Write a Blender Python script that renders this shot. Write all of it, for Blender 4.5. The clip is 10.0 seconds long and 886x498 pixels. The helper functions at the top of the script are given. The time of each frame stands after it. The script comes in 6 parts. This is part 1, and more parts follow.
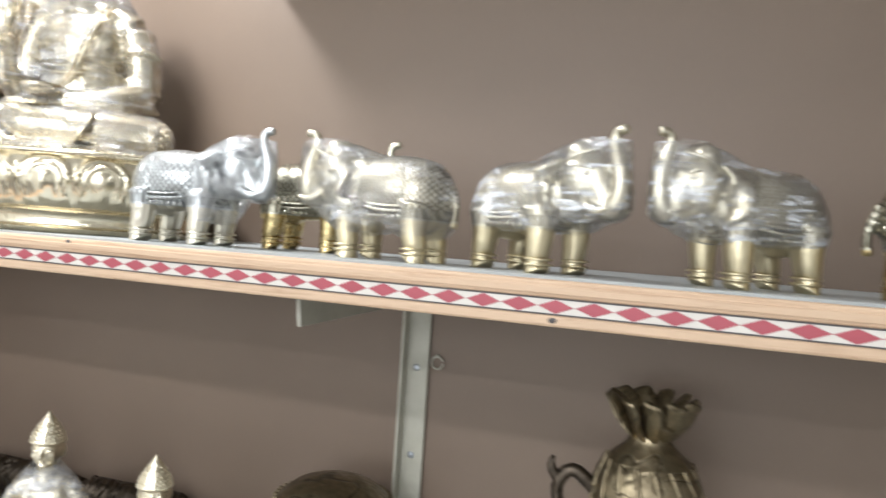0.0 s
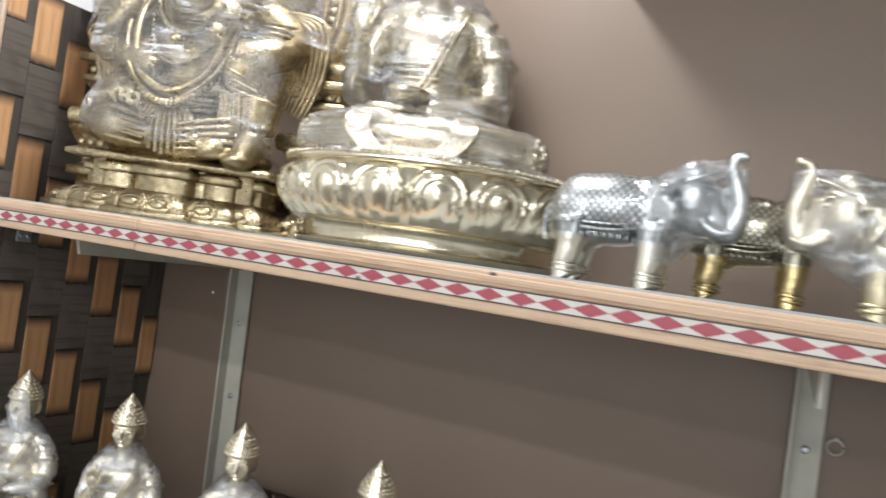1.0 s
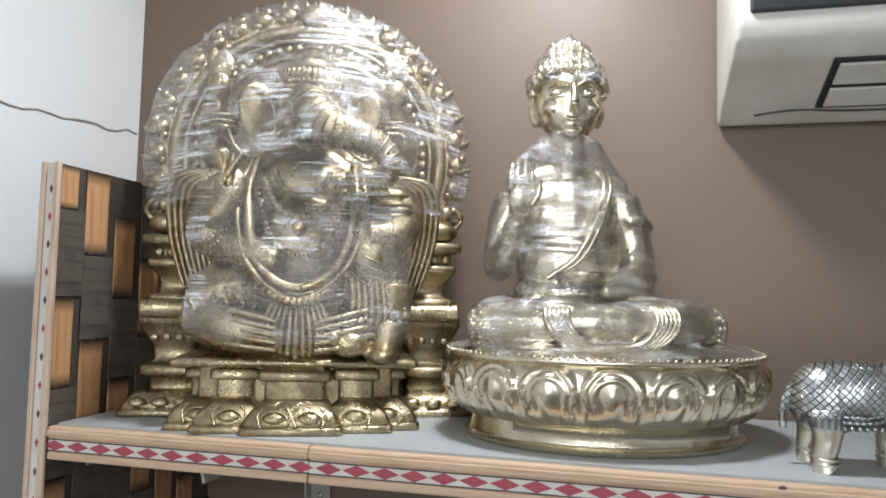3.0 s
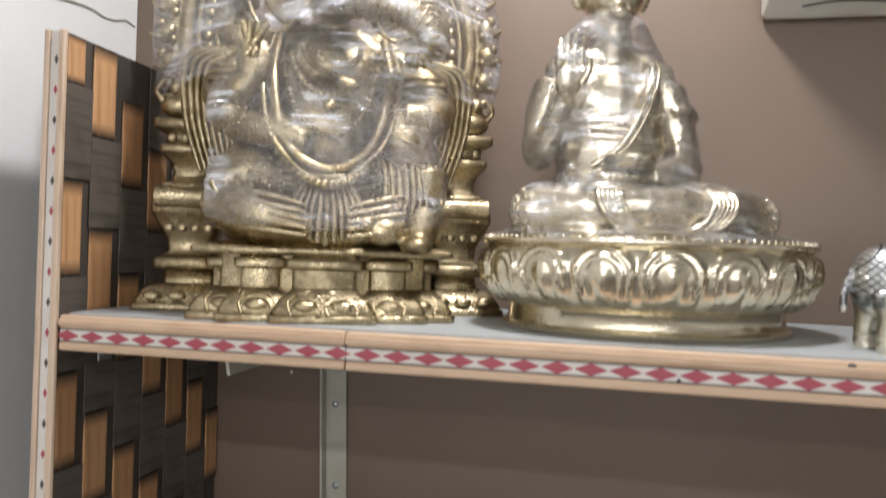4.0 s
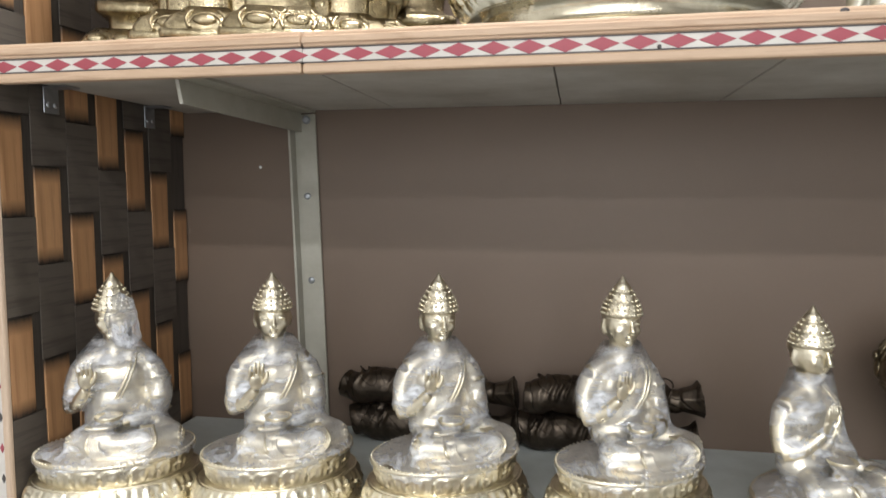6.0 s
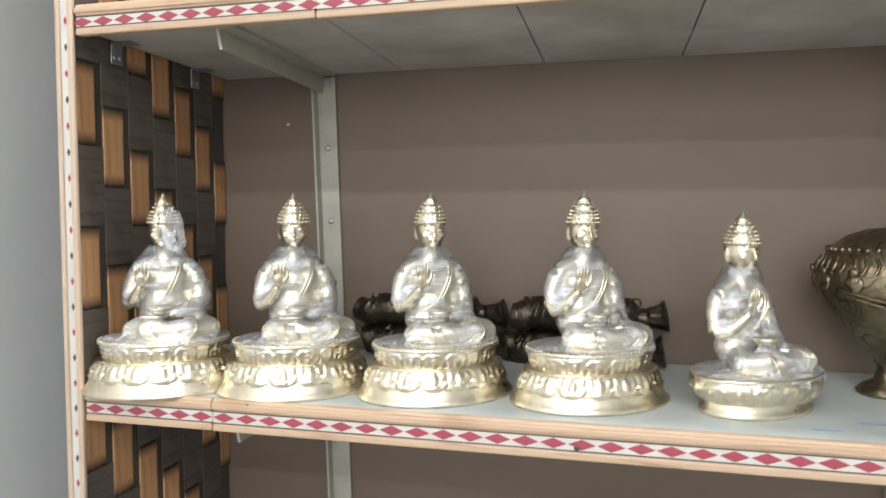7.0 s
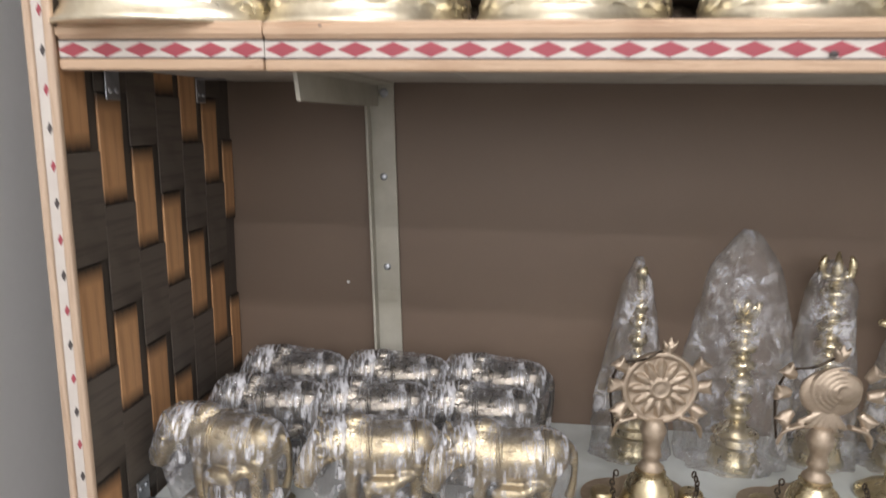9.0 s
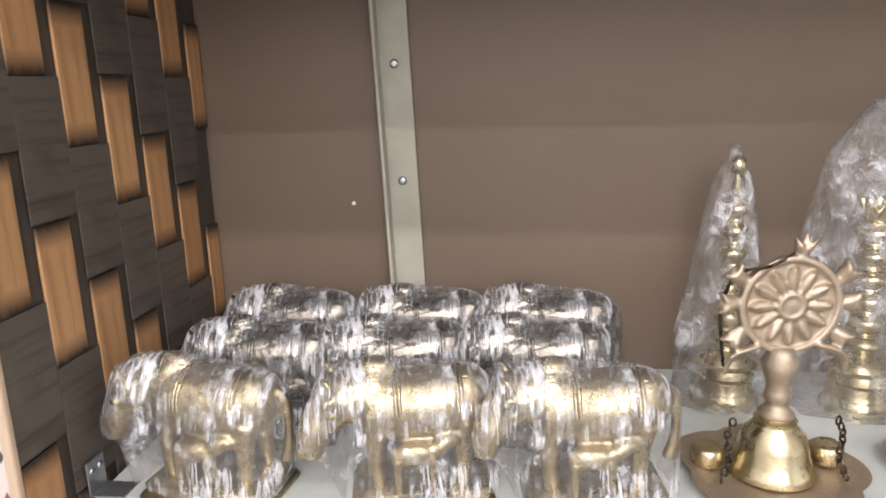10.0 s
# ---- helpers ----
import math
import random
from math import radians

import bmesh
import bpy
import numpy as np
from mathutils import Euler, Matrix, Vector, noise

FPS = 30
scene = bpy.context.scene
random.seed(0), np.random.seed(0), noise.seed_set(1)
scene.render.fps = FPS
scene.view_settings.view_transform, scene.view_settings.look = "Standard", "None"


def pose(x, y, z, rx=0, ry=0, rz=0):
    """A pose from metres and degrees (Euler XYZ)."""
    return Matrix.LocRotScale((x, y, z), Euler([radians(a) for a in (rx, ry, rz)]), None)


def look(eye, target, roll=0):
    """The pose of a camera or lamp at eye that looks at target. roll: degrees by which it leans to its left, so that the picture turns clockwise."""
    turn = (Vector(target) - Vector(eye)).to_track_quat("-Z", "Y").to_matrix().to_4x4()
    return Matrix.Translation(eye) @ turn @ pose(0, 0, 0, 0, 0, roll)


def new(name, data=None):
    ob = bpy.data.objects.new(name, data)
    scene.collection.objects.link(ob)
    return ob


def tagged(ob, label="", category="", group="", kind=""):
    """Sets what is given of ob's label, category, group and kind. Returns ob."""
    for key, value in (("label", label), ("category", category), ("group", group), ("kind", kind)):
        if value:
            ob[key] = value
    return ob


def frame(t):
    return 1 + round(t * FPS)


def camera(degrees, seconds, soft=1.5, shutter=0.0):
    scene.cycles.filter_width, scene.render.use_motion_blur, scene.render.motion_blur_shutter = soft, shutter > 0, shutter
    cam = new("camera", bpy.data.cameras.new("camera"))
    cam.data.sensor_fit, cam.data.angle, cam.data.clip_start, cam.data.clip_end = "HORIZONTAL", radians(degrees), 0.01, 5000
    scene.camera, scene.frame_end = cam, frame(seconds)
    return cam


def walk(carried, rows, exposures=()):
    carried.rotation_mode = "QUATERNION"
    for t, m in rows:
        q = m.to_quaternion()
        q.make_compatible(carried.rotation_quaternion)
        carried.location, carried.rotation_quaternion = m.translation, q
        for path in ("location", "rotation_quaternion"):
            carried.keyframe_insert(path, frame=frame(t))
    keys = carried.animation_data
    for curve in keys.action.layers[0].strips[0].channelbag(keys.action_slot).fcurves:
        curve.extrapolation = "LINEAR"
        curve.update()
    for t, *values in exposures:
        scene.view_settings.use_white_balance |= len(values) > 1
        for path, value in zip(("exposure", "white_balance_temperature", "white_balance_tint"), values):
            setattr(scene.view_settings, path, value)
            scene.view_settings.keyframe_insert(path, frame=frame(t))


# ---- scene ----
cam = camera(64.5, 10.0, soft=1.5, shutter=0.3)
PATH = [
    (0, (1.837, -0.751, 1.635), (1.163, 1.131, 1.615), 4.1),
    (0.5, (1.628, -0.741, 1.604), (0.77, 1.064, 1.671), 6.2),
    (1, (1.331, -0.766, 1.604), (0.433, 1.021, 1.641), 8.3),
    (1.5, (1.078, -0.839, 1.622), (0.315, 1.01, 1.653), 6.6),
    (2, (0.917, -0.913, 1.739), (0.361, 1.003, 1.889), 3.4),
    (2.5, (0.894, -0.905, 1.813), (0.435, 1.032, 2.006), 0.6),
    (2.7, (0.869, -0.921, 1.814), (0.366, 1.007, 1.991), 1.4),
    (3.8, (0.745, -0.875, 1.779), (0.37, 1.089, 1.793), 1.0),
    (4, (0.728, -0.872, 1.712), (0.321, 1.086, 1.717), 1.9),
    (4.5, (0.731, -0.833, 1.626), (0.372, 1.133, 1.564), 1.7),
    (5, (0.739, -0.795, 1.562), (0.416, 1.179, 1.515), 1.0),
    (5.5, (0.739, -0.796, 1.503), (0.362, 1.162, 1.35), 0.0),
    (5.7, (0.734, -0.798, 1.468), (0.361, 1.158, 1.288), -0.1),
    (6.8, (0.855, -0.968, 1.285), (0.444, 0.988, 1.201), -0.3),
    (7, (0.865, -1.001, 1.261), (0.386, 0.938, 1.159), -0.1),
    (7.5, (0.763, -1.001, 1.159), (0.243, 0.929, 1.099), -2.2),
    (8, (0.608, -0.963, 1.087), (0.282, 1.005, 0.935), -1.1),
    (8.5, (0.549, -0.908, 0.984), (0.256, 1.059, 0.774), -0.6),
    (9, (0.529, -0.758, 0.869), (0.28, 1.189, 0.488), 0.6),
    (9.2, (0.529, -0.7, 0.837), (0.235, 1.231, 0.406), -0.1),
    (9.5, (0.499, -0.625, 0.789), (0.193, 1.283, 0.275), 0.1),
    (10, (0.449, -0.531, 0.731), (0.214, 1.401, 0.272), -1.6),
]
EXPOSURES = [(0.0, 0.50, 6250, 10), (0.5, 0.28, 6250, 10), (1.0, 0.06, 6250, 11), (1.5, 0.02, 6150, 10), (2.0, -0.36, 6080, 10), (2.7, -0.50, 6050, 10), (4.0, -0.36, 6500, 14), (5.0, 0.03, 6500, 12), (5.7, 0.06, 6450, 12), (7.0, 0.44, 6300, 10), (8.0, 0.28, 6350, 10), (8.6, 0.24, 6500, 12), (9.0, 0.30, 6650, 17), (9.5, 0.84, 6700, 18), (10.0, 0.88, 6750, 18)]
walk(cam, [(t, look(eye, target, roll)) for t, eye, target, roll in PATH], EXPOSURES)

# ---- world and lights ----
world = bpy.data.worlds.new("world")
scene.world = world
world.use_nodes = True
world.node_tree.nodes["Background"].inputs[0].default_value = (0.9, 0.95, 1.0, 1)
world.node_tree.nodes["Background"].inputs[1].default_value = 0.05


def area(name, eye, target, sx, sy, watts, colour=(1.0, 0.97, 0.93)):
    d = bpy.data.lights.new(name, "AREA")
    d.shape, d.size, d.size_y, d.energy, d.color = "RECTANGLE", sx, sy, watts, colour
    ob = new(name, d)
    ob.matrix_world = look(eye, target)
    return ob


ROOM = (-0.225, 4.2, -4.2, 0.45, 2.75)
area("spot_lamp_light", (0.715, -0.05, 2.70), (0.48, 0.10, 1.5), 0.16, 0.16, 18.5, (0.97, 0.985, 1.0))
area("tube_lamp_light", (0.95, -2.05, 2.66), (0.95, -2.0, 0), 2.4, 0.10, 34, (0.97, 0.985, 1.0))
area("tube_lamp_light", (0.95, -3.30, 2.66), (0.95, -3.2, 0), 2.4, 0.10, 36, (0.97, 0.985, 1.0))
# Added fill lamp by the far wall, to brighten metal and shelf backs.
area("shop_window_light", (1.3, -4.16, 1.75), (1.3, 0, 1.55), 2.4, 1.4, 34, (0.93, 0.97, 1.0))


# ---- materials ----
def mat(name):
    m = bpy.data.materials.new(name)
    m.use_nodes = True
    nt = m.node_tree
    return m, nt, nt.nodes["Principled BSDF"]


def nd(nt, kind, **kw):
    n = nt.nodes.new(kind)
    for k, v in kw.items():
        if k in ("operation", "blend_type", "data_type", "noise_dimensions", "wave_type", "bands_direction", "feature", "vector_type"):
            if k == "operation":
                n.operation = v
            elif k == "blend_type":
                n.blend_type = v
            elif k == "data_type":
                n.data_type = v
            elif k == "wave_type":
                n.wave_type = v
            elif k == "bands_direction":
                n.bands_direction = v
            elif k == "feature":
                n.feature = v
        else:
            n.inputs[k].default_value = v
    return n


def coords(nt, scale=(1, 1, 1), which="Object", rot=(0, 0, 0)):
    tc = nt.nodes.new("ShaderNodeTexCoord")
    mp = nt.nodes.new("ShaderNodeMapping")
    mp.inputs["Scale"].default_value = scale
    mp.inputs["Rotation"].default_value = rot
    nt.links.new(tc.outputs[which], mp.inputs["Vector"])
    return mp.outputs["Vector"]


def noise_tex(nt, vec, scale, detail=4, rough=0.55, dist=0.0):
    n = nd(nt, "ShaderNodeTexNoise", Scale=scale, Detail=detail, Roughness=rough, Distortion=dist)
    nt.links.new(vec, n.inputs["Vector"])
    return n.outputs["Fac"]


def ramp(nt, fac, stops):
    r = nt.nodes.new("ShaderNodeValToRGB")
    els = r.color_ramp.elements
    while len(els) < len(stops):
        els.new(0.5)
    for e, (p, c) in zip(els, stops):
        e.position = p
        e.color = (*c, 1) if len(c) == 3 else c
    nt.links.new(fac, r.inputs["Fac"])
    return r.outputs["Color"]


def mixc(nt, fac, a, b, mode="MIX"):
    m = nt.nodes.new("ShaderNodeMix")
    m.data_type, m.blend_type = "RGBA", mode
    for sock, v in ((m.inputs[0], fac), (m.inputs[6], a), (m.inputs[7], b)):
        if hasattr(v, "links"):
            nt.links.new(v, sock)
        elif isinstance(v, (int, float)):
            sock.default_value = v
        else:
            sock.default_value = (*v, 1)
    return m.outputs[2]


def calc(nt, op, a, b=0.0, clamp=False):
    m = nt.nodes.new("ShaderNodeMath")
    m.operation, m.use_clamp = op, clamp
    for sock, v in ((m.inputs[0], a), (m.inputs[1], b)):
        if hasattr(v, "links"):
            nt.links.new(v, sock)
        else:
            sock.default_value = v
    return m.outputs[0]


def bump(nt, p, height, strength=0.3, distance=0.002):
    b = nd(nt, "ShaderNodeBump", Strength=strength, Distance=distance)
    nt.links.new(height, b.inputs["Height"])
    nt.links.new(b.outputs["Normal"], p.inputs["Normal"])


def paint(name, colour, dark, rough=0.55, grain=60, blotch=2.5, bumps=0.12, spec=0.4):
    """Painted surface with soft blotches and a fine roller texture."""
    m, nt, p = mat(name)
    v = coords(nt)
    big = noise_tex(nt, v, blotch, 5, 0.6)
    fine = noise_tex(nt, v, grain, 4, 0.6)
    c = mixc(nt, ramp(nt, big, [(0.3, (0, 0, 0)), (0.75, (1, 1, 1))]), colour, dark)
    c = mixc(nt, calc(nt, "MULTIPLY", fine, 0.12), c, tuple(x * 0.6 for x in colour))
    nt.links.new(c, p.inputs["Base Color"])
    nt.links.new(calc(nt, "ADD", calc(nt, "MULTIPLY", fine, 0.2), rough - 0.1), p.inputs["Roughness"])
    p.inputs["Specular IOR Level"].default_value = spec
    bump(nt, p, fine, bumps, 0.001)
    return m


def wood(name, light, dark, axis=0, rough=0.5, scale=1.0):
    m, nt, p = mat(name)
    s = [38 * scale] * 3
    s[axis] = 2.2 * scale
    v = coords(nt, tuple(s))
    g = noise_tex(nt, v, 3.0, 6, 0.65, 0.6)
    c = ramp(nt, g, [(0.28, dark), (0.5, light), (0.72, tuple(0.8 * a + 0.2 * b for a, b in zip(light, dark)))])
    knots = noise_tex(nt, coords(nt, (9, 9, 9)), 1.0, 2, 0.5)
    c = mixc(nt, ramp(nt, knots, [(0.62, (0, 0, 0)), (0.75, (0.6, 0.6, 0.6))]), c, dark)
    nt.links.new(c, p.inputs["Base Color"])
    p.inputs["Roughness"].default_value = rough
    bump(nt, p, g, 0.15, 0.001)
    return m


def brass(name, colour, tarnish, rough=0.22, tone=0.6, grain=90, carve=0.0, carve_scale=110):
    """Cast metal: polished high spots, tarnish in the grain, optional engraved relief."""
    m, nt, p = mat(name)
    v = coords(nt)
    big = noise_tex(nt, v, 14, 4, 0.6)
    fine = noise_tex(nt, v, grain, 5, 0.65)
    mask = ramp(nt, calc(nt, "ADD", calc(nt, "MULTIPLY", big, 0.6), calc(nt, "MULTIPLY", fine, 0.4)), [(0.40, (1, 1, 1)), (0.62, (0, 0, 0))])
    # Relief deepened in the colour: concave creases darkened by pointiness.
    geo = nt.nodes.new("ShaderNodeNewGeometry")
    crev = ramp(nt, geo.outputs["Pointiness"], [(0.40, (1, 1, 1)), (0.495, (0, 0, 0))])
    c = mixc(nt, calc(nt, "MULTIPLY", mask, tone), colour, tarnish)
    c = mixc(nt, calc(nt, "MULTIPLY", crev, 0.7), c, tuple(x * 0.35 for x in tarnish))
    nt.links.new(c, p.inputs["Base Color"])
    p.inputs["Metallic"].default_value = 1.0
    nt.links.new(calc(nt, "ADD", calc(nt, "MULTIPLY", mask, 0.14), rough), p.inputs["Roughness"])
    h = fine
    if carve:
        vo = nd(nt, "ShaderNodeTexVoronoi", Scale=carve_scale)
        nt.links.new(v, vo.inputs["Vector"])
        swirl = noise_tex(nt, v, carve_scale * 0.12, 2, 0.45, 0.8)
        line = calc(nt, "ABSOLUTE", calc(nt, "SINE", calc(nt, "MULTIPLY", swirl, 40.0)))
        cut = ramp(nt, line, [(0.10, (1, 1, 1)), (0.42, (0, 0, 0))])
        where = ramp(nt, big, [(0.40, (0.15, 0.15, 0.15)), (0.54, (1, 1, 1))])
        cut = calc(nt, "MULTIPLY", cut, where)
        nt.links.new(mixc(nt, calc(nt, "MULTIPLY", cut, 0.65), c, tuple(x * 0.5 for x in tarnish)), p.inputs["Base Color"])
        h = calc(nt, "ADD", calc(nt, "MULTIPLY", vo.outputs["Distance"], carve), calc(nt, "MULTIPLY", fine, 0.35))
        h = calc(nt, "SUBTRACT", h, calc(nt, "MULTIPLY", cut, 0.5))
        bump(nt, p, h, 0.34, 0.004)
    else:
        bump(nt, p, calc(nt, "ADD", calc(nt, "MULTIPLY", fine, 0.4), big), 0.22, 0.004)
    return m


M_WALL = paint("brown_wall_paint", (0.188, 0.137, 0.100), (0.167, 0.120, 0.088), rough=0.5, grain=220, blotch=1.6, bumps=0.1)
M_WHITE = paint("white_wall_paint", (0.88, 0.88, 0.855), (0.82, 0.82, 0.80), rough=0.6, grain=90, blotch=2.0)
M_CEIL = paint("ceiling_paint", (0.8, 0.8, 0.78), (0.74, 0.74, 0.72))
M_SHELF = paint("grey_shelf_laminate", (0.44, 0.46, 0.46), (0.36, 0.38, 0.38), rough=0.42, grain=300, blotch=9)
M_SHELFW = paint("pale_shelf_paint", (0.64, 0.68, 0.66), (0.5, 0.53, 0.5), rough=0.4, grain=300, blotch=12)
M_UNDER = paint("dusty_board_underside", (0.43, 0.40, 0.345), (0.66, 0.64, 0.59), rough=0.8, grain=160, blotch=6)
M_IRON = paint("cream_green_iron_paint", (0.47, 0.455, 0.385), (0.37, 0.35, 0.28), rough=0.5, grain=120, blotch=16, bumps=0.25)
M_ZINC = brass("zinc_steel", (0.55, 0.58, 0.62), (0.35, 0.37, 0.4), rough=0.35)
M_TRIM = wood("pale_pine_trim", (0.58, 0.41, 0.275), (0.40, 0.25, 0.15), axis=0)
M_TRIMV = wood("pale_pine_trim_upright", (0.58, 0.44, 0.32), (0.40, 0.27, 0.18), axis=2)
M_INLAY = paint("white_inlay", (0.70, 0.66, 0.60), (0.6, 0.55, 0.5), rough=0.45, grain=200, blotch=20)
M_RED = paint("red_inlay", (0.43, 0.085, 0.105), (0.33, 0.06, 0.08), rough=0.45, grain=200, blotch=18)
M_DARKLINE = paint("dark_inlay_line", (0.10, 0.09, 0.085), (0.06, 0.05, 0.05), rough=0.5)
M_DARKW = wood("charred_dark_wood", (0.115, 0.096, 0.078), (0.054, 0.044, 0.035), axis=1, rough=0.45)
M_DARKWV = wood("charred_dark_wood_upright", (0.076, 0.064, 0.053), (0.034, 0.028, 0.023), axis=2, rough=0.45)
M_FLOOR = paint("grey_floor", (0.20, 0.185, 0.17), (0.15, 0.14, 0.13), rough=0.3)
M_AC = paint("yellowed_white_plastic", (0.74, 0.72, 0.66), (0.55, 0.52, 0.45), rough=0.4, grain=200, blotch=8)
M_BLACK = paint("dark_grey_plastic", (0.035, 0.037, 0.04), (0.02, 0.02, 0.022), rough=0.35)
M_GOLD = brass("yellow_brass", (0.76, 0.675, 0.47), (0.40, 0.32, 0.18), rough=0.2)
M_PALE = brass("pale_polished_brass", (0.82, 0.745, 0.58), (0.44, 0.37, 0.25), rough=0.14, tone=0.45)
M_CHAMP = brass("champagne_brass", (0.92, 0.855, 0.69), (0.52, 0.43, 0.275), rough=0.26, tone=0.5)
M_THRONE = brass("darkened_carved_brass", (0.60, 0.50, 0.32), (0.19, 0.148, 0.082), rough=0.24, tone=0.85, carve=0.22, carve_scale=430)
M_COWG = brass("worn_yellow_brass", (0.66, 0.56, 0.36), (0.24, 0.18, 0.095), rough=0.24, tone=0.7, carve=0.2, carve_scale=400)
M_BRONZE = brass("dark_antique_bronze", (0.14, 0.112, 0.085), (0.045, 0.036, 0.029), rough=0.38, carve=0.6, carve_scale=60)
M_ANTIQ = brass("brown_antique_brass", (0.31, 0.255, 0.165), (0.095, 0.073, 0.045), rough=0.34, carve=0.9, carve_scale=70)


# ---- building helpers ----
def part(name, bm, material, parent=None, label="", smooth=False):
    me = bpy.data.meshes.new(name)
    bm.to_mesh(me)
    bm.free()
    for m in (material if isinstance(material, (list, tuple)) else [material]):
        me.materials.append(m)
    if smooth:
        me.polygons.foreach_set("use_smooth", [True] * len(me.polygons))
        me.set_sharp_from_angle(angle=radians(80))
    ob = new(name, me)
    if parent:
        ob.parent = parent
    if label:
        ob["label"] = label
    return ob


def box(bm, lo, hi, bev=0.0, m=None, idx=0):
    lo, hi = Vector(lo), Vector(hi)
    mat4 = Matrix.Translation((lo + hi) / 2) @ Matrix.Diagonal((*(hi - lo), 1))
    if m is not None:
        mat4 = m @ mat4
    r = bmesh.ops.create_cube(bm, size=1, matrix=mat4)
    fs = {f for v in r["verts"] for f in v.link_faces}
    if bev:
        es = {e for v in r["verts"] for e in v.link_edges}
        rb = bmesh.ops.bevel(bm, geom=list(es), offset=bev, segments=2, profile=0.5, affect="EDGES", clamp_overlap=True)
        fs = {f for f in fs if f.is_valid} | set(rb["faces"])
    if idx:
        for f in fs:
            f.material_index = idx
    return bm


def boxes(items, bev=0.0):
    bm = bmesh.new()
    for lo, hi in items:
        box(bm, lo, hi, bev)
    return bm


def lathe(bm, profile, m=Matrix.Identity(4), seg=40, sx=1.0, sy=1.0, wave=None):
    """Surface of revolution; profile is (radius, height) pairs from the bottom up."""
    rings = []
    for r, z in profile:
        ring = []
        for i in range(seg):
            a = 2 * math.pi * i / seg
            k = wave(a, r, z) if wave else 1.0
            ring.append(bm.verts.new(m @ Vector((r * k * sx * math.cos(a), r * k * sy * math.sin(a), z))))
        rings.append(ring)
    for a, b in zip(rings, rings[1:]):
        for i in range(seg):
            j = (i + 1) % seg
            bm.faces.new((a[i], a[j], b[j], b[i]))
    for ring, flip in ((rings[0], True), (rings[-1], False)):
        bm.faces.new(list(reversed(ring)) if flip else ring)
    return bm


def ball(bm, c, r, m=Matrix.Identity(4), rot=(0, 0, 0), seg=16, rings=10):
    r = (r, r, r) if isinstance(r, (int, float)) else r
    t = m @ pose(*c, *rot) @ Matrix.Diagonal((*r, 1))
    low, high = bm.verts.new(t @ Vector((0, 0, -1))), bm.verts.new(t @ Vector((0, 0, 1)))
    rows = []
    for j in range(1, rings):
        ph = math.pi * j / rings - math.pi / 2
        rows.append([bm.verts.new(t @ Vector((math.cos(ph) * math.cos(2 * math.pi * i / seg), math.cos(ph) * math.sin(2 * math.pi * i / seg), math.sin(ph)))) for i in range(seg)])
    for i in range(seg):
        j = (i + 1) % seg
        bm.faces.new((low, rows[0][j], rows[0][i]))
        bm.faces.new((high, rows[-1][i], rows[-1][j]))
        for p, q in zip(rows, rows[1:]):
            bm.faces.new((p[i], p[j], q[j], q[i]))
    return bm


def tube(bm, pts, radii, m=Matrix.Identity(4), seg=12, flat=1.0):
    """A tapered limb through the points."""
    pts = [Vector(p) for p in pts]
    radii = [radii] * len(pts) if isinstance(radii, (int, float)) else radii
    rings, up = [], Vector((0.13, 0.27, 1)).normalized()
    for i, (p, r) in enumerate(zip(pts, radii)):
        d = (pts[min(i + 1, len(pts) - 1)] - pts[max(i - 1, 0)]).normalized()
        u = d.cross(up)
        u = u.normalized() if u.length > 1e-4 else Vector((1, 0, 0))
        w = d.cross(u).normalized()
        rings.append([bm.verts.new(m @ (p + r * (math.cos(2 * math.pi * k / seg) * u + flat * math.sin(2 * math.pi * k / seg) * w))) for k in range(seg)])
    for a, b in zip(rings, rings[1:]):
        for k in range(seg):
            j = (k + 1) % seg
            bm.faces.new((a[k], a[j], b[j], b[k]))
    bm.faces.new(list(reversed(rings[0])))
    bm.faces.new(rings[-1])
    return bm


def curve(pts, n=20):
    """Points along a smooth line through the given ones."""
    pts = [Vector(p) for p in pts]
    out = []
    for i in range(n):
        s = i / (n - 1) * (len(pts) - 1)
        k = min(int(s), len(pts) - 2)
        f = s - k
        p0, p1, p2, p3 = pts[max(k - 1, 0)], pts[k], pts[k + 1], pts[min(k + 2, len(pts) - 1)]
        out.append(0.5 * (2 * p1 + (p2 - p0) * f + (2 * p0 - 5 * p1 + 4 * p2 - p3) * f * f + (3 * p1 - p0 - 3 * p2 + p3) * f ** 3))
    return out


def lerp_list(vals, n):
    return [float(x) for x in np.interp(np.linspace(0, 1, n), np.linspace(0, 1, len(vals)), vals)]


def fuse(bm, voxel, smooth=3, factor=0.5):
    """Melts overlapping pieces into one skin."""
    bmesh.ops.recalc_face_normals(bm, faces=bm.faces)
    me = bpy.data.meshes.new("melt")
    bm.to_mesh(me)
    bm.free()
    ob = new("melt", me)
    r = ob.modifiers.new("r", "REMESH")
    r.mode, r.voxel_size, r.adaptivity = "VOXEL", voxel, 0.0
    if smooth:
        s = ob.modifiers.new("s", "SMOOTH")
        s.factor, s.iterations = factor, smooth
    got = bpy.data.meshes.new_from_object(ob.evaluated_get(bpy.context.evaluated_depsgraph_get()))
    out = bmesh.new()
    out.from_mesh(got)
    bpy.data.objects.remove(ob)
    bpy.data.meshes.remove(me)
    bpy.data.meshes.remove(got)
    return out


def join(a, b):
    """Adds bmesh b to bmesh a."""
    me = bpy.data.meshes.new("j")
    b.to_mesh(me)
    b.free()
    a.from_mesh(me)
    bpy.data.meshes.remove(me)
    return a


def structure(ob, label, category):
    return tagged(ob, label, category, kind="structure")


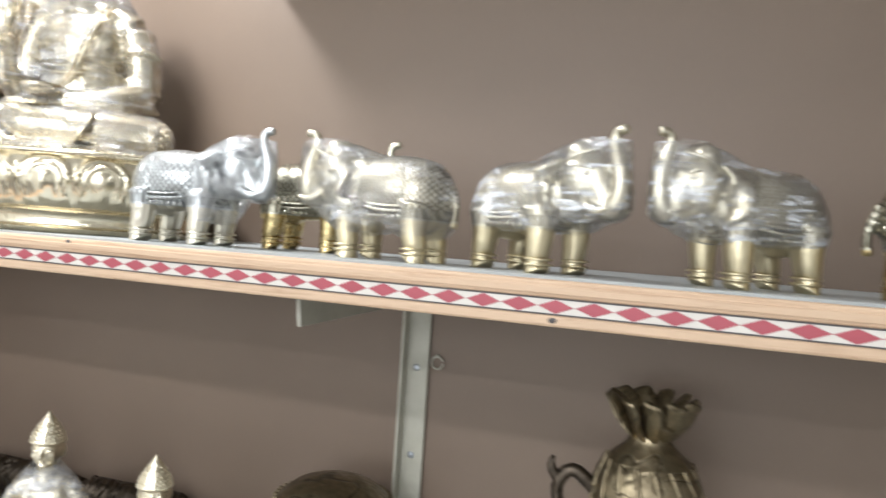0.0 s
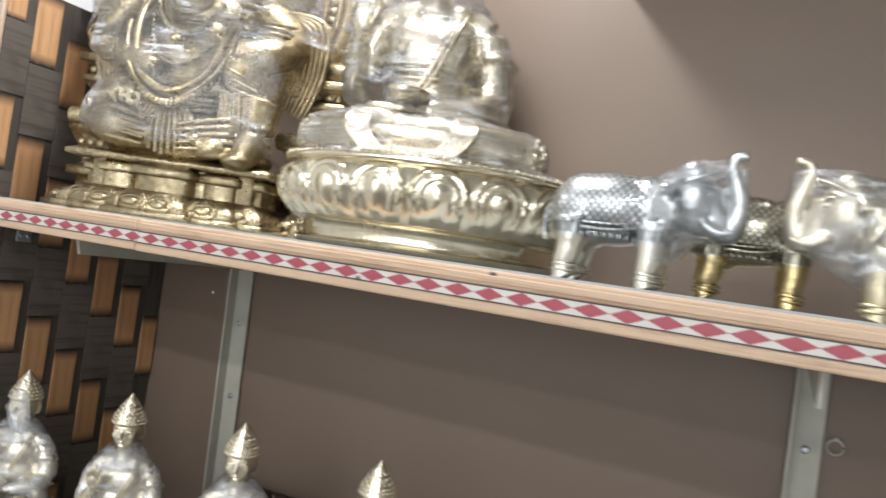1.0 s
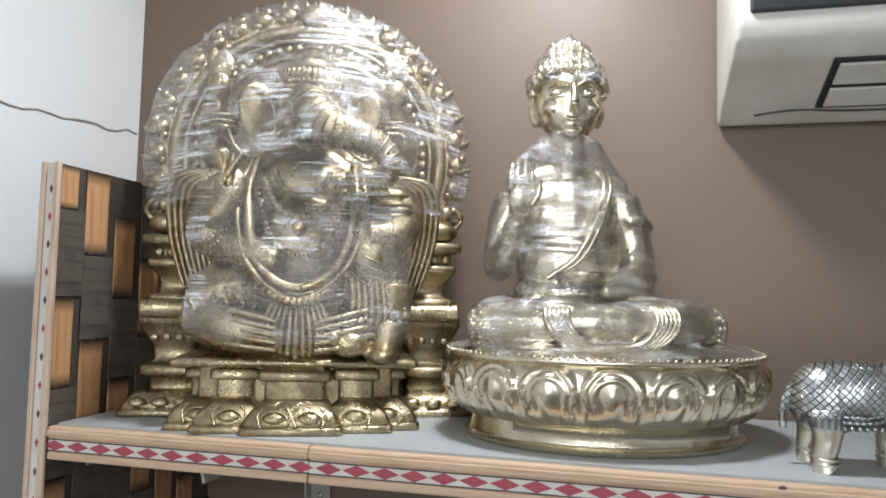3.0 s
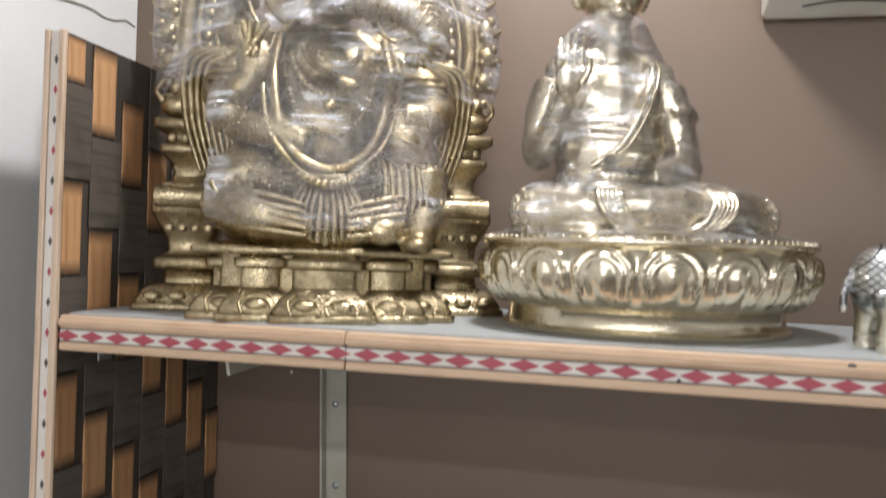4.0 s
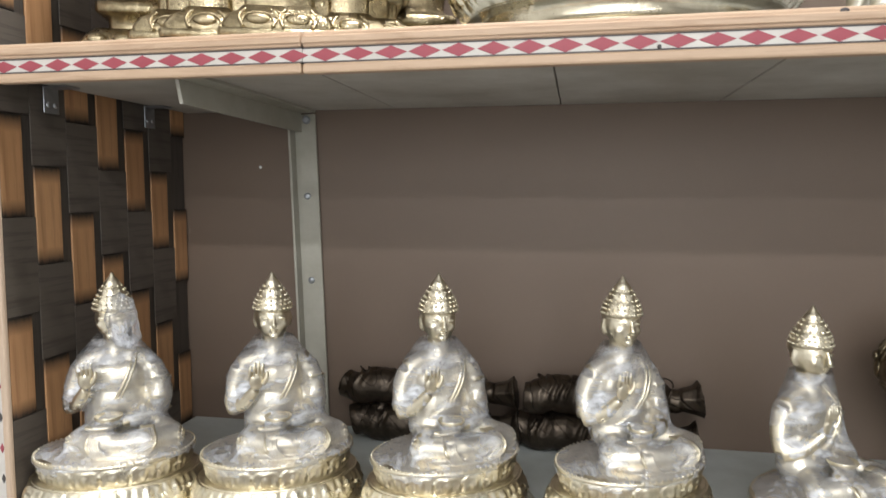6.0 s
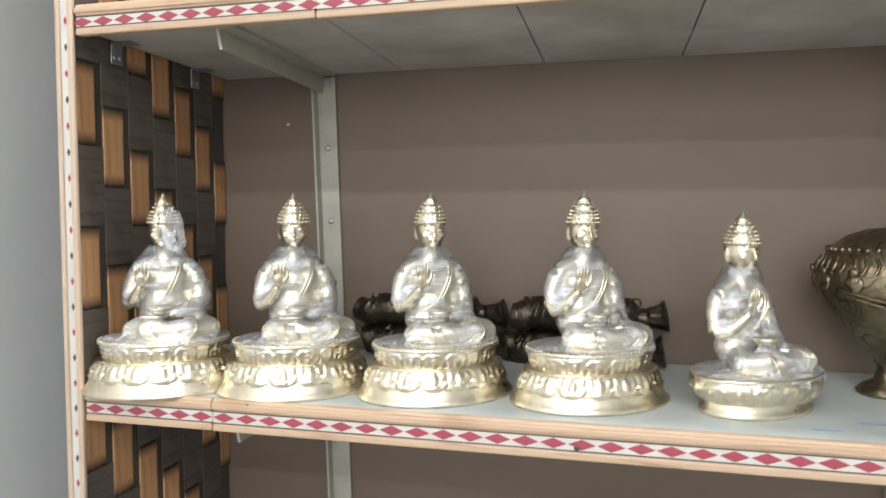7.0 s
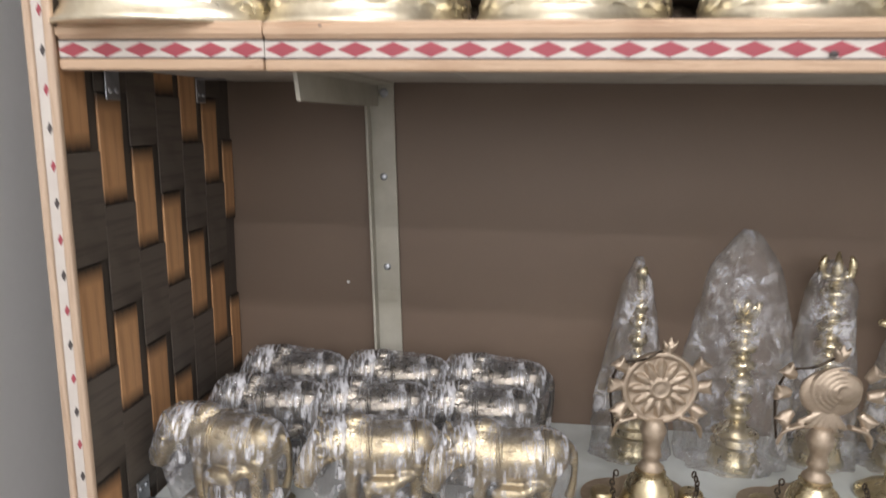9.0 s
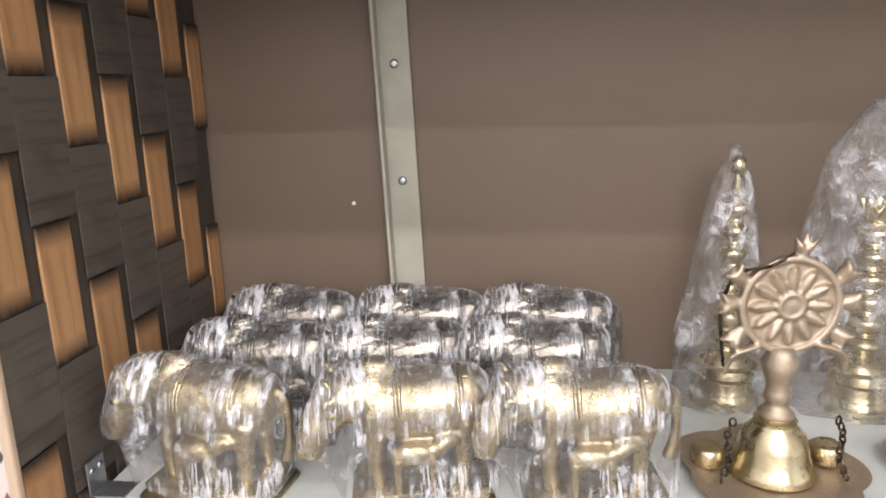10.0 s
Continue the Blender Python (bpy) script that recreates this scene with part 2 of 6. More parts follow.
# ---- the room ----
X0, X1, Y0, Y1, ZC = ROOM
structure(part("wall_back", boxes([((X0 - 0.1, Y1, 0), (X1 + 0.1, Y1 + 0.12, ZC))]), M_WALL), "matt brown painted shop wall behind the shelves", "wall")
structure(part("wall_side", boxes([((X0 - 0.12, Y0, 0), (X0, Y1 - 0.001, ZC))]), M_WHITE), "white painted side wall with a fine crack", "wall")
structure(part("wall_far", boxes([((X0 - 0.12, Y0 - 0.12, 0), (X1 + 0.12, Y0 - 0.001, ZC))]), M_WHITE), "plain white wall closing the shop", "wall")
structure(part("wall_other_side", boxes([((X1, Y0, 0), (X1 + 0.12, Y1 - 0.001, ZC))]), M_WHITE), "plain white wall closing the shop", "wall")
structure(part("floor", boxes([((X0 - 0.12, Y0 - 0.12, -0.1), (X1 + 0.12, Y1 + 0.12, -0.001))]), M_FLOOR), "plain grey shop floor", "floor")
structure(part("ceiling", boxes([((X0 - 0.12, Y0 - 0.12, ZC + 0.001), (X1 + 0.12, Y1 + 0.12, ZC + 0.1))]), M_CEIL), "plain white painted ceiling", "ceiling")

# crack in the white wall
bm = bmesh.new()
pts = [Vector((X0 + 0.001, 0.44 - 0.75 * i / 24, 2.162 - 0.0022 * i + 0.003 * math.sin(i * 1.7) + 0.007 * noise.noise((i * 0.6, 0, 0)))) for i in range(25)]
tube(bm, pts, [0.0022 + 0.0015 * abs(noise.noise((i * 0.9, 3, 0))) for i in range(25)], seg=6)
structure(part("trim", bm, paint("grey_crack", (0.45, 0.43, 0.38), (0.3, 0.29, 0.26))), "rough grey crack line in white plaster", "crack")

# ---- shelving ----
SHELF_END = 2.75
SHELVES = [("upper", 1.606, M_SHELF), ("middle", 0.961, M_SHELFW), ("lower", 0.320, M_SHELFW)]


def diamond_prism(w, h, d):
    bm = bmesh.new()
    a = [bm.verts.new((x, 0, z)) for x, z in ((-w, 0), (0, -h), (w, 0), (0, h))]
    b = [bm.verts.new((x, -d, z)) for x, z in ((-w * 0.97, 0), (0, -h * 0.97), (w * 0.97, 0), (0, h * 0.97))]
    bm.faces.new(list(b))
    for i in range(4):
        j = (i + 1) % 4
        bm.faces.new((a[i], a[j], b[j], b[i]))
    bmesh.ops.recalc_face_normals(bm, faces=bm.faces)
    me = bpy.data.meshes.new("diamond")
    bm.to_mesh(me)
    bm.free()
    me.materials.append(M_RED)
    return me


DIAMOND = diamond_prism(0.0195, 0.0078, 0.0006)
DARK_DIAMOND = DIAMOND.copy()
DARK_DIAMOND.materials[0] = M_DARKLINE
JOINTS = {"upper": 0.424, "middle": 0.237, "lower": 0.33}


def shelf(key, top, surface):
    s = new("shelf")
    s.location.y = 0.030 if key == "lower" else 0.0
    back = 0.447 - s.location.y
    tagged(s, {"upper": "grey laminated shelf board with red diamond inlay edge", "middle": "pale painted shelf board with red diamond inlay edge",
               "lower": "pale dusty shelf board with pine edge strip"}[key], "shelf", group="wall shelves")
    part("board", boxes([((0.002, 0.006, top - 0.006), (SHELF_END, back, top))]), surface, s)
    cuts = [0.002, 0.42, 0.72, 0.985, 1.33, 1.95, SHELF_END]
    for a, b in zip(cuts, cuts[1:]):
        bm = bmesh.new()
        box(bm, (a + 0.0012, 0.006, top - 0.042), (b - 0.0012, back, top - 0.0062), 0.001)
        part("underside_board", bm, M_UNDER, s, "dusty raw board")
    j = JOINTS[key]
    z0, z1 = (top - 0.053, top - 0.003) if key == "upper" else (top - 0.050, top + 0.002)
    for a, b, dz in ((-0.002, j - 0.0006, 0.0006), (j + 0.0006, SHELF_END, 0.0)):
        bm = bmesh.new()
        box(bm, (a, -0.010, z0 + dz), (b, 0.0055, z0 + 0.0125 + dz), 0.003)
        box(bm, (a, -0.010, z1 - 0.0190 + dz), (b, 0.0055, z1 + dz), 0.003)
        box(bm, (a, -0.0125, z1 - 0.0150 + dz), (b, -0.0095, z1 - 0.006 + dz), 0.0012)
        part("edge_strip", bm, M_TRIM, s)
        part("inlay_strip", boxes([((a, -0.0070, z0 + 0.0132 + dz), (b, 0.005, z1 - 0.0197 + dz))]), M_INLAY, s)
        part("inlay_line", boxes([((a, -0.0076, z0 + 0.0126 + dz), (b, 0.004, z0 + 0.0142 + dz)), ((a, -0.0076, z1 - 0.0207 + dz), (b, 0.004, z1 - 0.0191 + dz))]), M_DARKLINE, s)
    pitch = 0.0403
    first = {"upper": 0.0097, "middle": 0.015, "lower": 0.012}[key]
    n = int((SHELF_END - first - 0.01) / pitch)
    for i in range(n):
        d = new("inlay_diamond", DIAMOND)
        d.parent = s
        x = first + pitch * i
        d.location = (x, -0.0071, (z0 + 0.0142 + z1 - 0.0207) / 2)
        d.scale = (1 + 0.06 * noise.noise((i * 1.3, top, 0)), 1, 1 + 0.05 * noise.noise((i * 1.1, 9, top)))
    return s


for key, top, surface in SHELVES:
    shelf(key, top, surface)


def upright(x, tops, lean, drops):
    u = new("shelf_upright")
    tagged(u, "cream-green painted angle iron upright with shelf brackets, screwed to wall", "upright", group="angle iron uprights")
    u.location, u.rotation_euler = (x, 0.447, 0), (0, radians(lean), 0)
    bm = bmesh.new()
    box(bm, (0.0, -0.006, 0.0), (0.046, 0.0, 1.5565), 0.0015)
    box(bm, (0.0, -0.030, 0.0), (0.005, -0.004, 1.5565), 0.0015)
    part("post", bm, M_IRON, u)
    for top, drop in zip(tops, drops):
        z = top - 0.0425
        bm = bmesh.new()
        box(bm, (0.014, -0.420, z - 0.005), (0.048, -0.0065, z), 0.001)
        # hanging web, cut on the slant at its front end
        vs = [(-0.420, z - 0.004), (-0.007, z - 0.004), (-0.007, z - 0.040), (-0.412, z - drop)]
        a = [bm.verts.new((0.014, y, w)) for y, w in vs]
        b = [bm.verts.new((0.019, y, w)) for y, w in vs]
        bm.faces.new(a)
        bm.faces.new(list(reversed(b)))
        for i in range(4):
            k = (i + 1) % 4
            bm.faces.new((a[i], b[i], b[k], a[k]))
        bmesh.ops.recalc_face_normals(bm, faces=bm.faces)
        br = part("bracket", bm, M_IRON, u)
        bm = bmesh.new()
        lathe(bm, [(0.007, 0), (0.008, 0.003), (0.005, 0.006)], pose(0.030, -0.0065, z - 0.018, 90, 0, 0), 10)
        part("bolt", bm, M_ZINC, br)
        for dz in (0.16, 0.32):
            bm = bmesh.new()
            lathe(bm, [(0.0065, 0), (0.0062, 0.0015), (0.003, 0.0028)], pose(0.024, -0.006, z - dz, 90, 0, 0), 14)
            box(bm, (0.0235, -0.0095, z - dz - 0.004), (0.0245, -0.0085, z - dz + 0.004))
            box(bm, (0.020, -0.0095, z - dz - 0.0005), (0.028, -0.0085, z - dz + 0.0005))
            part("screw", bm, M_ZINC, u, smooth=True)
    return u


for ux, lean, drops in ((0.272, -1.9, (0.036, 0.038, 0.036)), (1.359, -0.3, (0.050, 0.040, 0.036)), (2.45, 0, (0.036, 0.036, 0.036))):
    upright(ux, [s[1] for s in SHELVES], lean, drops)

# ---- patterned side panel ----
panel = tagged(new("side_panel"), "dark wood panel with raised orange-brown block weave and inlaid front edge", "panel")
PX, PT, PF = -0.004, 2.008, -0.012
part("core", boxes([((PX - 0.031, PF + 0.006, 0.0), (PX - 0.006, 0.447, PT - 0.002))]), M_DARKWV, panel)
for x0, x1 in ((PX - 0.034, PX - 0.0245), (PX - 0.0105, PX)):
    bm = bmesh.new()
    box(bm, (x0, PF - 0.003, 0.0), (x1, PF + 0.0055, PT), 0.0025)
    part("edge_strip", bm, M_TRIMV, panel)
part("inlay_strip", boxes([((PX - 0.024, PF, 0.0), (PX - 0.011, PF + 0.005, PT - 0.002))]), M_INLAY, panel)
for i in range(int(PT / 0.043)):
    d = new("inlay_diamond", DARK_DIAMOND if i % 2 else DIAMOND)
    d.parent = panel
    d.matrix_basis = pose(PX - 0.0145, PF - 0.0002, 0.03 + 0.043 * i, 0, 90, 0) @ Matrix.Diagonal((0.36, 1, 0.42, 1))

STEP, PITCH, BW, BH = 0.0695, 0.2794, 0.0505, 0.141


def soft_block(dark):
    """One raised piece of the weave."""
    bm = bmesh.new()
    box(bm, (-0.0035, 0, -BH), (0.0, BW, 0), 0.0012)
    me = bpy.data.meshes.new("block")
    bm.to_mesh(me)
    bm.free()
    me.materials.append(dark)
    return me


def block_material():
    """Orange-brown veneer scorched towards both ends of each piece."""
    m, nt, p = mat("scorched_veneer")
    v = coords(nt, (30, 30, 2.0))
    g = noise_tex(nt, v, 3.0, 6, 0.65, 0.5)
    c = ramp(nt, g, [(0.28, (0.34, 0.17, 0.075)), (0.55, (0.58, 0.325, 0.155)), (0.75, (0.50, 0.265, 0.12))])
    info = nt.nodes.new("ShaderNodeObjectInfo")
    c = mixc(nt, calc(nt, "MULTIPLY", info.outputs["Random"], 0.4), c, (0.26, 0.115, 0.045))
    sep = nt.nodes.new("ShaderNodeSeparateXYZ")
    tc = nt.nodes.new("ShaderNodeTexCoord")
    nt.links.new(tc.outputs["Object"], sep.inputs[0])
    edge = calc(nt, "ABSOLUTE", calc(nt, "ADD", sep.outputs[2], BH / 2))
    edge = calc(nt, "ADD", edge, calc(nt, "MULTIPLY", calc(nt, "ADD", g, -0.5), 0.02))
    burn = ramp(nt, calc(nt, "DIVIDE", edge, BH / 2), [(0.66, (0, 0, 0)), (0.98, (1, 1, 1))])
    nt.links.new(mixc(nt, burn, c, (0.022, 0.016, 0.012)), p.inputs["Base Color"])
    p.inputs["Roughness"].default_value = 0.5
    bump(nt, p, g, 0.15, 0.001)
    return m


BLOCK = soft_block(block_material())


def strip_mesh(lo, hi, material, name):
    bm = bmesh.new()
    box(bm, lo, hi, 0.0003)
    me = bpy.data.meshes.new(name)
    bm.to_mesh(me)
    bm.free()
    me.materials.append(material)
    return me


DARKSTRIP = strip_mesh((-0.003, 0, -PITCH + BH + 0.002), (-0.0012, STEP - 0.0003, -0.0005), M_DARKW, "dark_strip")
for c in range(7):
    for k in range(-6, 4):
        top = 1.518 - 0.0699 * c + PITCH * k
        y = -0.015 + STEP * c + 0.009 * (1.52 - top)
        y0, y1 = max(y, PF + 0.007), min(y + BW, 0.446)
        over = max(0.0, top - (PT - 0.003))
        if top - BH > 0.0 and over < BH - 0.01 and y1 - y0 > 0.008:
            b = new("block", BLOCK)
            b.parent = panel
            b.location = (PX - 0.0016, y0, top - over)
            b.scale = (1, (y1 - y0) / BW, 1 - over / BH)
        if 0.0 < top - PITCH and top - BH < PT and y0 < 0.40:
            d = new("dark_strip", DARKSTRIP)
            d.parent = panel
            d.location = (PX - 0.001, y0, top - BH)
            d.scale = (1, (min(y + STEP, 0.446) - y0) / STEP, 1)

# ---- shelf clips on the panel ----
for n, (key, top, _) in enumerate(SHELVES):
    for y in (0.075, 0.315):
        c = tagged(new("corner_clip"), "small zinc angle clip screwed under the shelf" if n < 2 else "small zinc angle clip screwed on shelf and panel", "bracket", group="corner clips")
        s = -1 if n < 2 else 1
        zb = top - 0.0425 if n < 2 else top
        bm = bmesh.new()
        box(bm, (0.0, 0.0, min(0, s * 0.038)), (0.0022, 0.03, max(0, s * 0.038)), 0.001)
        box(bm, (0.0, 0.0, min(0, s * 0.0022)), (0.038, 0.03, max(0, s * 0.0022)), 0.0008)
        pl = part("plate", bm, M_ZINC, c)
        for k in (0.008, 0.022):
            bm = bmesh.new()
            lathe(bm, [(0.0042, 0), (0.004, 0.0012), (0.002, 0.002)], pose(0.0022, k, s * 0.026, 0, 90, 0), 10)
            part("screw", bm, M_ZINC, pl, smooth=True)
        c.location = (PX + 0.0002, y, zb + (0.0002 if n == 2 else -0.0002))


# ---- metal and film for the figures ----
def quilted_metal(name, body, line, legs, rough=0.22, k=330.0):
    """Cast elephant: quilted saddle cloth with dark cut lines, bare polished legs."""
    m, nt, p = mat(name)
    tc = nt.nodes.new("ShaderNodeTexCoord")
    sep = nt.nodes.new("ShaderNodeSeparateXYZ")
    nt.links.new(tc.outputs["Object"], sep.inputs[0])
    x, z = sep.outputs[0], sep.outputs[2]
    fine = noise_tex(nt, tc.outputs["Object"], 120, 5, 0.65)
    big = noise_tex(nt, tc.outputs["Object"], 25, 3, 0.5)
    a = calc(nt, "ABSOLUTE", calc(nt, "SINE", calc(nt, "MULTIPLY", calc(nt, "ADD", x, z), k)))
    b = calc(nt, "ABSOLUTE", calc(nt, "SINE", calc(nt, "MULTIPLY", calc(nt, "SUBTRACT", x, z), k)))
    cell = calc(nt, "MINIMUM", a, b)
    zone = calc(nt, "MULTIPLY", calc(nt, "GREATER_THAN", z, 0.064), calc(nt, "LESS_THAN", x, 0.026))
    cut = calc(nt, "MULTIPLY", ramp(nt, cell, [(0.12, (1, 1, 1)), (0.42, (0, 0, 0))]), zone)
    bands = calc(nt, "MULTIPLY", calc(nt, "LESS_THAN", calc(nt, "ABSOLUTE", calc(nt, "SUBTRACT", z, 0.0585)), 0.006),
                 calc(nt, "ABSOLUTE", calc(nt, "SINE", calc(nt, "MULTIPLY", x, 420.0))))
    c = mixc(nt, calc(nt, "MULTIPLY", big, 0.5), body, tuple(v * 0.6 for v in body))
    c = mixc(nt, calc(nt, "LESS_THAN", z, 0.050), c, legs)
    # Creases are darkened in the colour too, by pointiness, alongside the cut lines.
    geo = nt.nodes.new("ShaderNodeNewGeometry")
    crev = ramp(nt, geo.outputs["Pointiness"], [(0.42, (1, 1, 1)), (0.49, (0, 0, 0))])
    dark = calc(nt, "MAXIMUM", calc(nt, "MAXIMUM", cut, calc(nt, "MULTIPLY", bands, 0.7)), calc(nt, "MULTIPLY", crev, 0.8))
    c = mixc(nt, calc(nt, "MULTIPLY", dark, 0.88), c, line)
    nt.links.new(c, p.inputs["Base Color"])
    p.inputs["Metallic"].default_value = 1.0
    nt.links.new(calc(nt, "ADD", calc(nt, "MULTIPLY", fine, 0.22), rough - 0.08), p.inputs["Roughness"])
    bump(nt, p, calc(nt, "SUBTRACT", calc(nt, "MULTIPLY", fine, 0.5), dark), 0.5, 0.0022)
    return m


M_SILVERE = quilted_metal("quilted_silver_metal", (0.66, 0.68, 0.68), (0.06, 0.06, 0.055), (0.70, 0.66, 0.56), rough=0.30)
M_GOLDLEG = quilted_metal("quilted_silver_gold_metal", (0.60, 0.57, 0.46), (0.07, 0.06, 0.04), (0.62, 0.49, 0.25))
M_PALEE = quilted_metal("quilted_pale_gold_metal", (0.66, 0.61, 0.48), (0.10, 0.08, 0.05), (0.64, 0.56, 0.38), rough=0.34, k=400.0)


def film(name, white=0.10, gloss=0.10, streak=(30, 30, 160), rot=(0.3, 0.2, 0.0), thick=1.0, haze=0.22, sheen=0.75, spots=(11, 11, 15), cover=(0.42, 0.62), crinkle=0.008):
    """Thin crinkled clear plastic: mostly see-through, glossy on the creases; white streaks painted in as lamp
    reflections.
    """
    m = bpy.data.materials.new(name)
    m.use_nodes = True
    nt = m.node_tree
    nt.nodes.remove(nt.nodes["Principled BSDF"])
    v = coords(nt, streak, rot=rot)
    s1 = noise_tex(nt, v, 1.0, 5, 0.7, 0.8)
    v2 = coords(nt, spots)
    s2 = noise_tex(nt, v2, 1.0, 4, 0.6, 0.4)
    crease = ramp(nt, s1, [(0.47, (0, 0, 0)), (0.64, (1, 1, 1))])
    glint_patch = ramp(nt, s2, [(cover[0], (0, 0, 0)), (cover[1], (1, 1, 1))])
    h = calc(nt, "ADD", s1, calc(nt, "MULTIPLY", s2, 1.3))
    b = nd(nt, "ShaderNodeBump", Strength=1.0, Distance=crinkle)
    nt.links.new(h, b.inputs["Height"])
    gl = nd(nt, "ShaderNodeBsdfGlossy", Roughness=0.13, Color=(1, 1, 1, 1))
    nt.links.new(b.outputs["Normal"], gl.inputs["Normal"])
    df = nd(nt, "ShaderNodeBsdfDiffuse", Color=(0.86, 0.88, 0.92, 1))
    nt.links.new(b.outputs["Normal"], df.inputs["Normal"])
    tr = nd(nt, "ShaderNodeBsdfTransparent", Color=(0.985, 0.985, 0.99, 1))
    fr = nd(nt, "ShaderNodeFresnel", IOR=1.45)
    nt.links.new(b.outputs["Normal"], fr.inputs["Normal"])
    m1, m2 = nt.nodes.new("ShaderNodeMixShader"), nt.nodes.new("ShaderNodeMixShader")
    # Diffuse white: painted glints on creases within patches, plus an even haze.
    nt.links.new(calc(nt, "ADD", calc(nt, "MULTIPLY", calc(nt, "MULTIPLY", crease, glint_patch), white * 5.0 * thick), white * haze * thick, True), m1.inputs[0])
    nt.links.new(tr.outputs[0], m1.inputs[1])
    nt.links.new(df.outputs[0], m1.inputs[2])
    nt.links.new(calc(nt, "ADD", calc(nt, "ADD", calc(nt, "MULTIPLY", fr.outputs[0], sheen), gloss * 0.12), calc(nt, "MULTIPLY", calc(nt, "MULTIPLY", crease, glint_patch), gloss), True), m2.inputs[0])
    nt.links.new(m1.outputs[0], m2.inputs[1])
    nt.links.new(gl.outputs[0], m2.inputs[2])
    nt.links.new(m2.outputs[0], nt.nodes["Material Output"].inputs["Surface"])
    return m


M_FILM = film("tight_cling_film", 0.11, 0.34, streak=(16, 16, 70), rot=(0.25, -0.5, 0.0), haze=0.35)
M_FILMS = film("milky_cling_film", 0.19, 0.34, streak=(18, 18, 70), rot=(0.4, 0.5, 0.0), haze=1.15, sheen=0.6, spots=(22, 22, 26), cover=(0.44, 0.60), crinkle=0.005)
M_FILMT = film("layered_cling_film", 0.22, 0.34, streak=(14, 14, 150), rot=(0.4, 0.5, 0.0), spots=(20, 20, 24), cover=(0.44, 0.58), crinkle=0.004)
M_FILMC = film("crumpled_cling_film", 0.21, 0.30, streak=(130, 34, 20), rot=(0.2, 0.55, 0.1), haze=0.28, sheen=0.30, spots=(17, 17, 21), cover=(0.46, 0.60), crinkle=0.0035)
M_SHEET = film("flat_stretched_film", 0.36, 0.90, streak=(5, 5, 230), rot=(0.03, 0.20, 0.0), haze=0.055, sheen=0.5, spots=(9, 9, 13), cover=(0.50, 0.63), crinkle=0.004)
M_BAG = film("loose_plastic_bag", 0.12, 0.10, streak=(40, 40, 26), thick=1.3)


def hull_points(bm, pts):
    vs = [bm.verts.new(p) for p in pts]
    r = bmesh.ops.convex_hull(bm, input=vs)
    junk = {g for g in r["geom_interior"] + r["geom_unused"] if isinstance(g, bmesh.types.BMVert)}
    bmesh.ops.delete(bm, geom=list(junk), context="VERTS")


def wrap_mesh(source, bands, voxel, grow=0.002, wobble=0.003, freq=28.0, axis=2, smooth=4, seed=0.0, ends=(-9, 9), low=-9.0):
    """A film stretched over a figure: hulls of overlapping slices melted together and crinkled."""
    co = np.array([v.co[:] for v in source.vertices])
    co = co[co[:, 2] >= low]
    bm = bmesh.new()
    for lo, hi in bands:
        sel = co[(co[:, axis] >= lo) & (co[:, axis] <= hi)]
        if len(sel) < 8:
            continue
        step = max(1, len(sel) // 1500)
        part_bm = bmesh.new()
        hull_points(part_bm, [Vector(c) for c in sel[::step]])
        join(bm, part_bm)
    bm = fuse(bm, voxel, smooth, 0.6)
    bm.normal_update()
    for v in bm.verts:
        p = v.co * freq + Vector((seed, seed * 2, 0))
        n = noise.noise(p) + 0.6 * noise.noise(p * 2.3)
        v.co += v.normal * (grow + wobble * n)
        if axis == 2:
            v.co.z = max(v.co.z, 0.0012)
    gone = [v for v in bm.verts if v.co.z < ends[0] or v.co.z > ends[1]]
    bmesh.ops.delete(bm, geom=gone, context="VERTS")
    return bm


def tight_mesh(source, lo, hi, voxel, grow, wobble, freq, smooth=9, seed=0.0):
    """A film clinging to a figure between two heights."""
    bm = bmesh.new()
    bm.from_mesh(source)
    bm = fuse(bm, voxel, smooth, 0.7)
    bm.normal_update()
    for v in bm.verts:
        p = v.co * freq + Vector((seed, seed * 2, 0))
        v.co += v.normal * (grow + wobble * (noise.noise(p) + 0.6 * noise.noise(p * 2.3)))
        v.co.z = max(v.co.z, 0.0012)
    bmesh.ops.delete(bm, geom=[v for v in bm.verts if not lo < v.co.z + 0.012 * noise.noise(v.co * 30) < hi], context="VERTS")
    return bm


def clinging(source_ob, lo, hi, voxel, m, label, material=None, grow=0.004, wobble=0.0022, freq=26, smooth=9, seed=0.0):
    w = part("plastic_wrap", tight_mesh(source_ob.data, lo, hi, voxel, grow, wobble, freq, smooth, seed), material or M_FILM, smooth=True)
    w.matrix_world = m
    w.visible_shadow = False
    return tagged(w, label, "plastic wrap", group="clear plastic wraps")


def wrapping(source_ob, bands, voxel, m, label, material=None, **kw):
    w = part("plastic_wrap", wrap_mesh(source_ob.data, bands, voxel, **kw), material or M_FILM, smooth=True)
    w.matrix_world = m
    w.visible_shadow = False
    return tagged(w, label, "plastic wrap", group="clear plastic wraps")


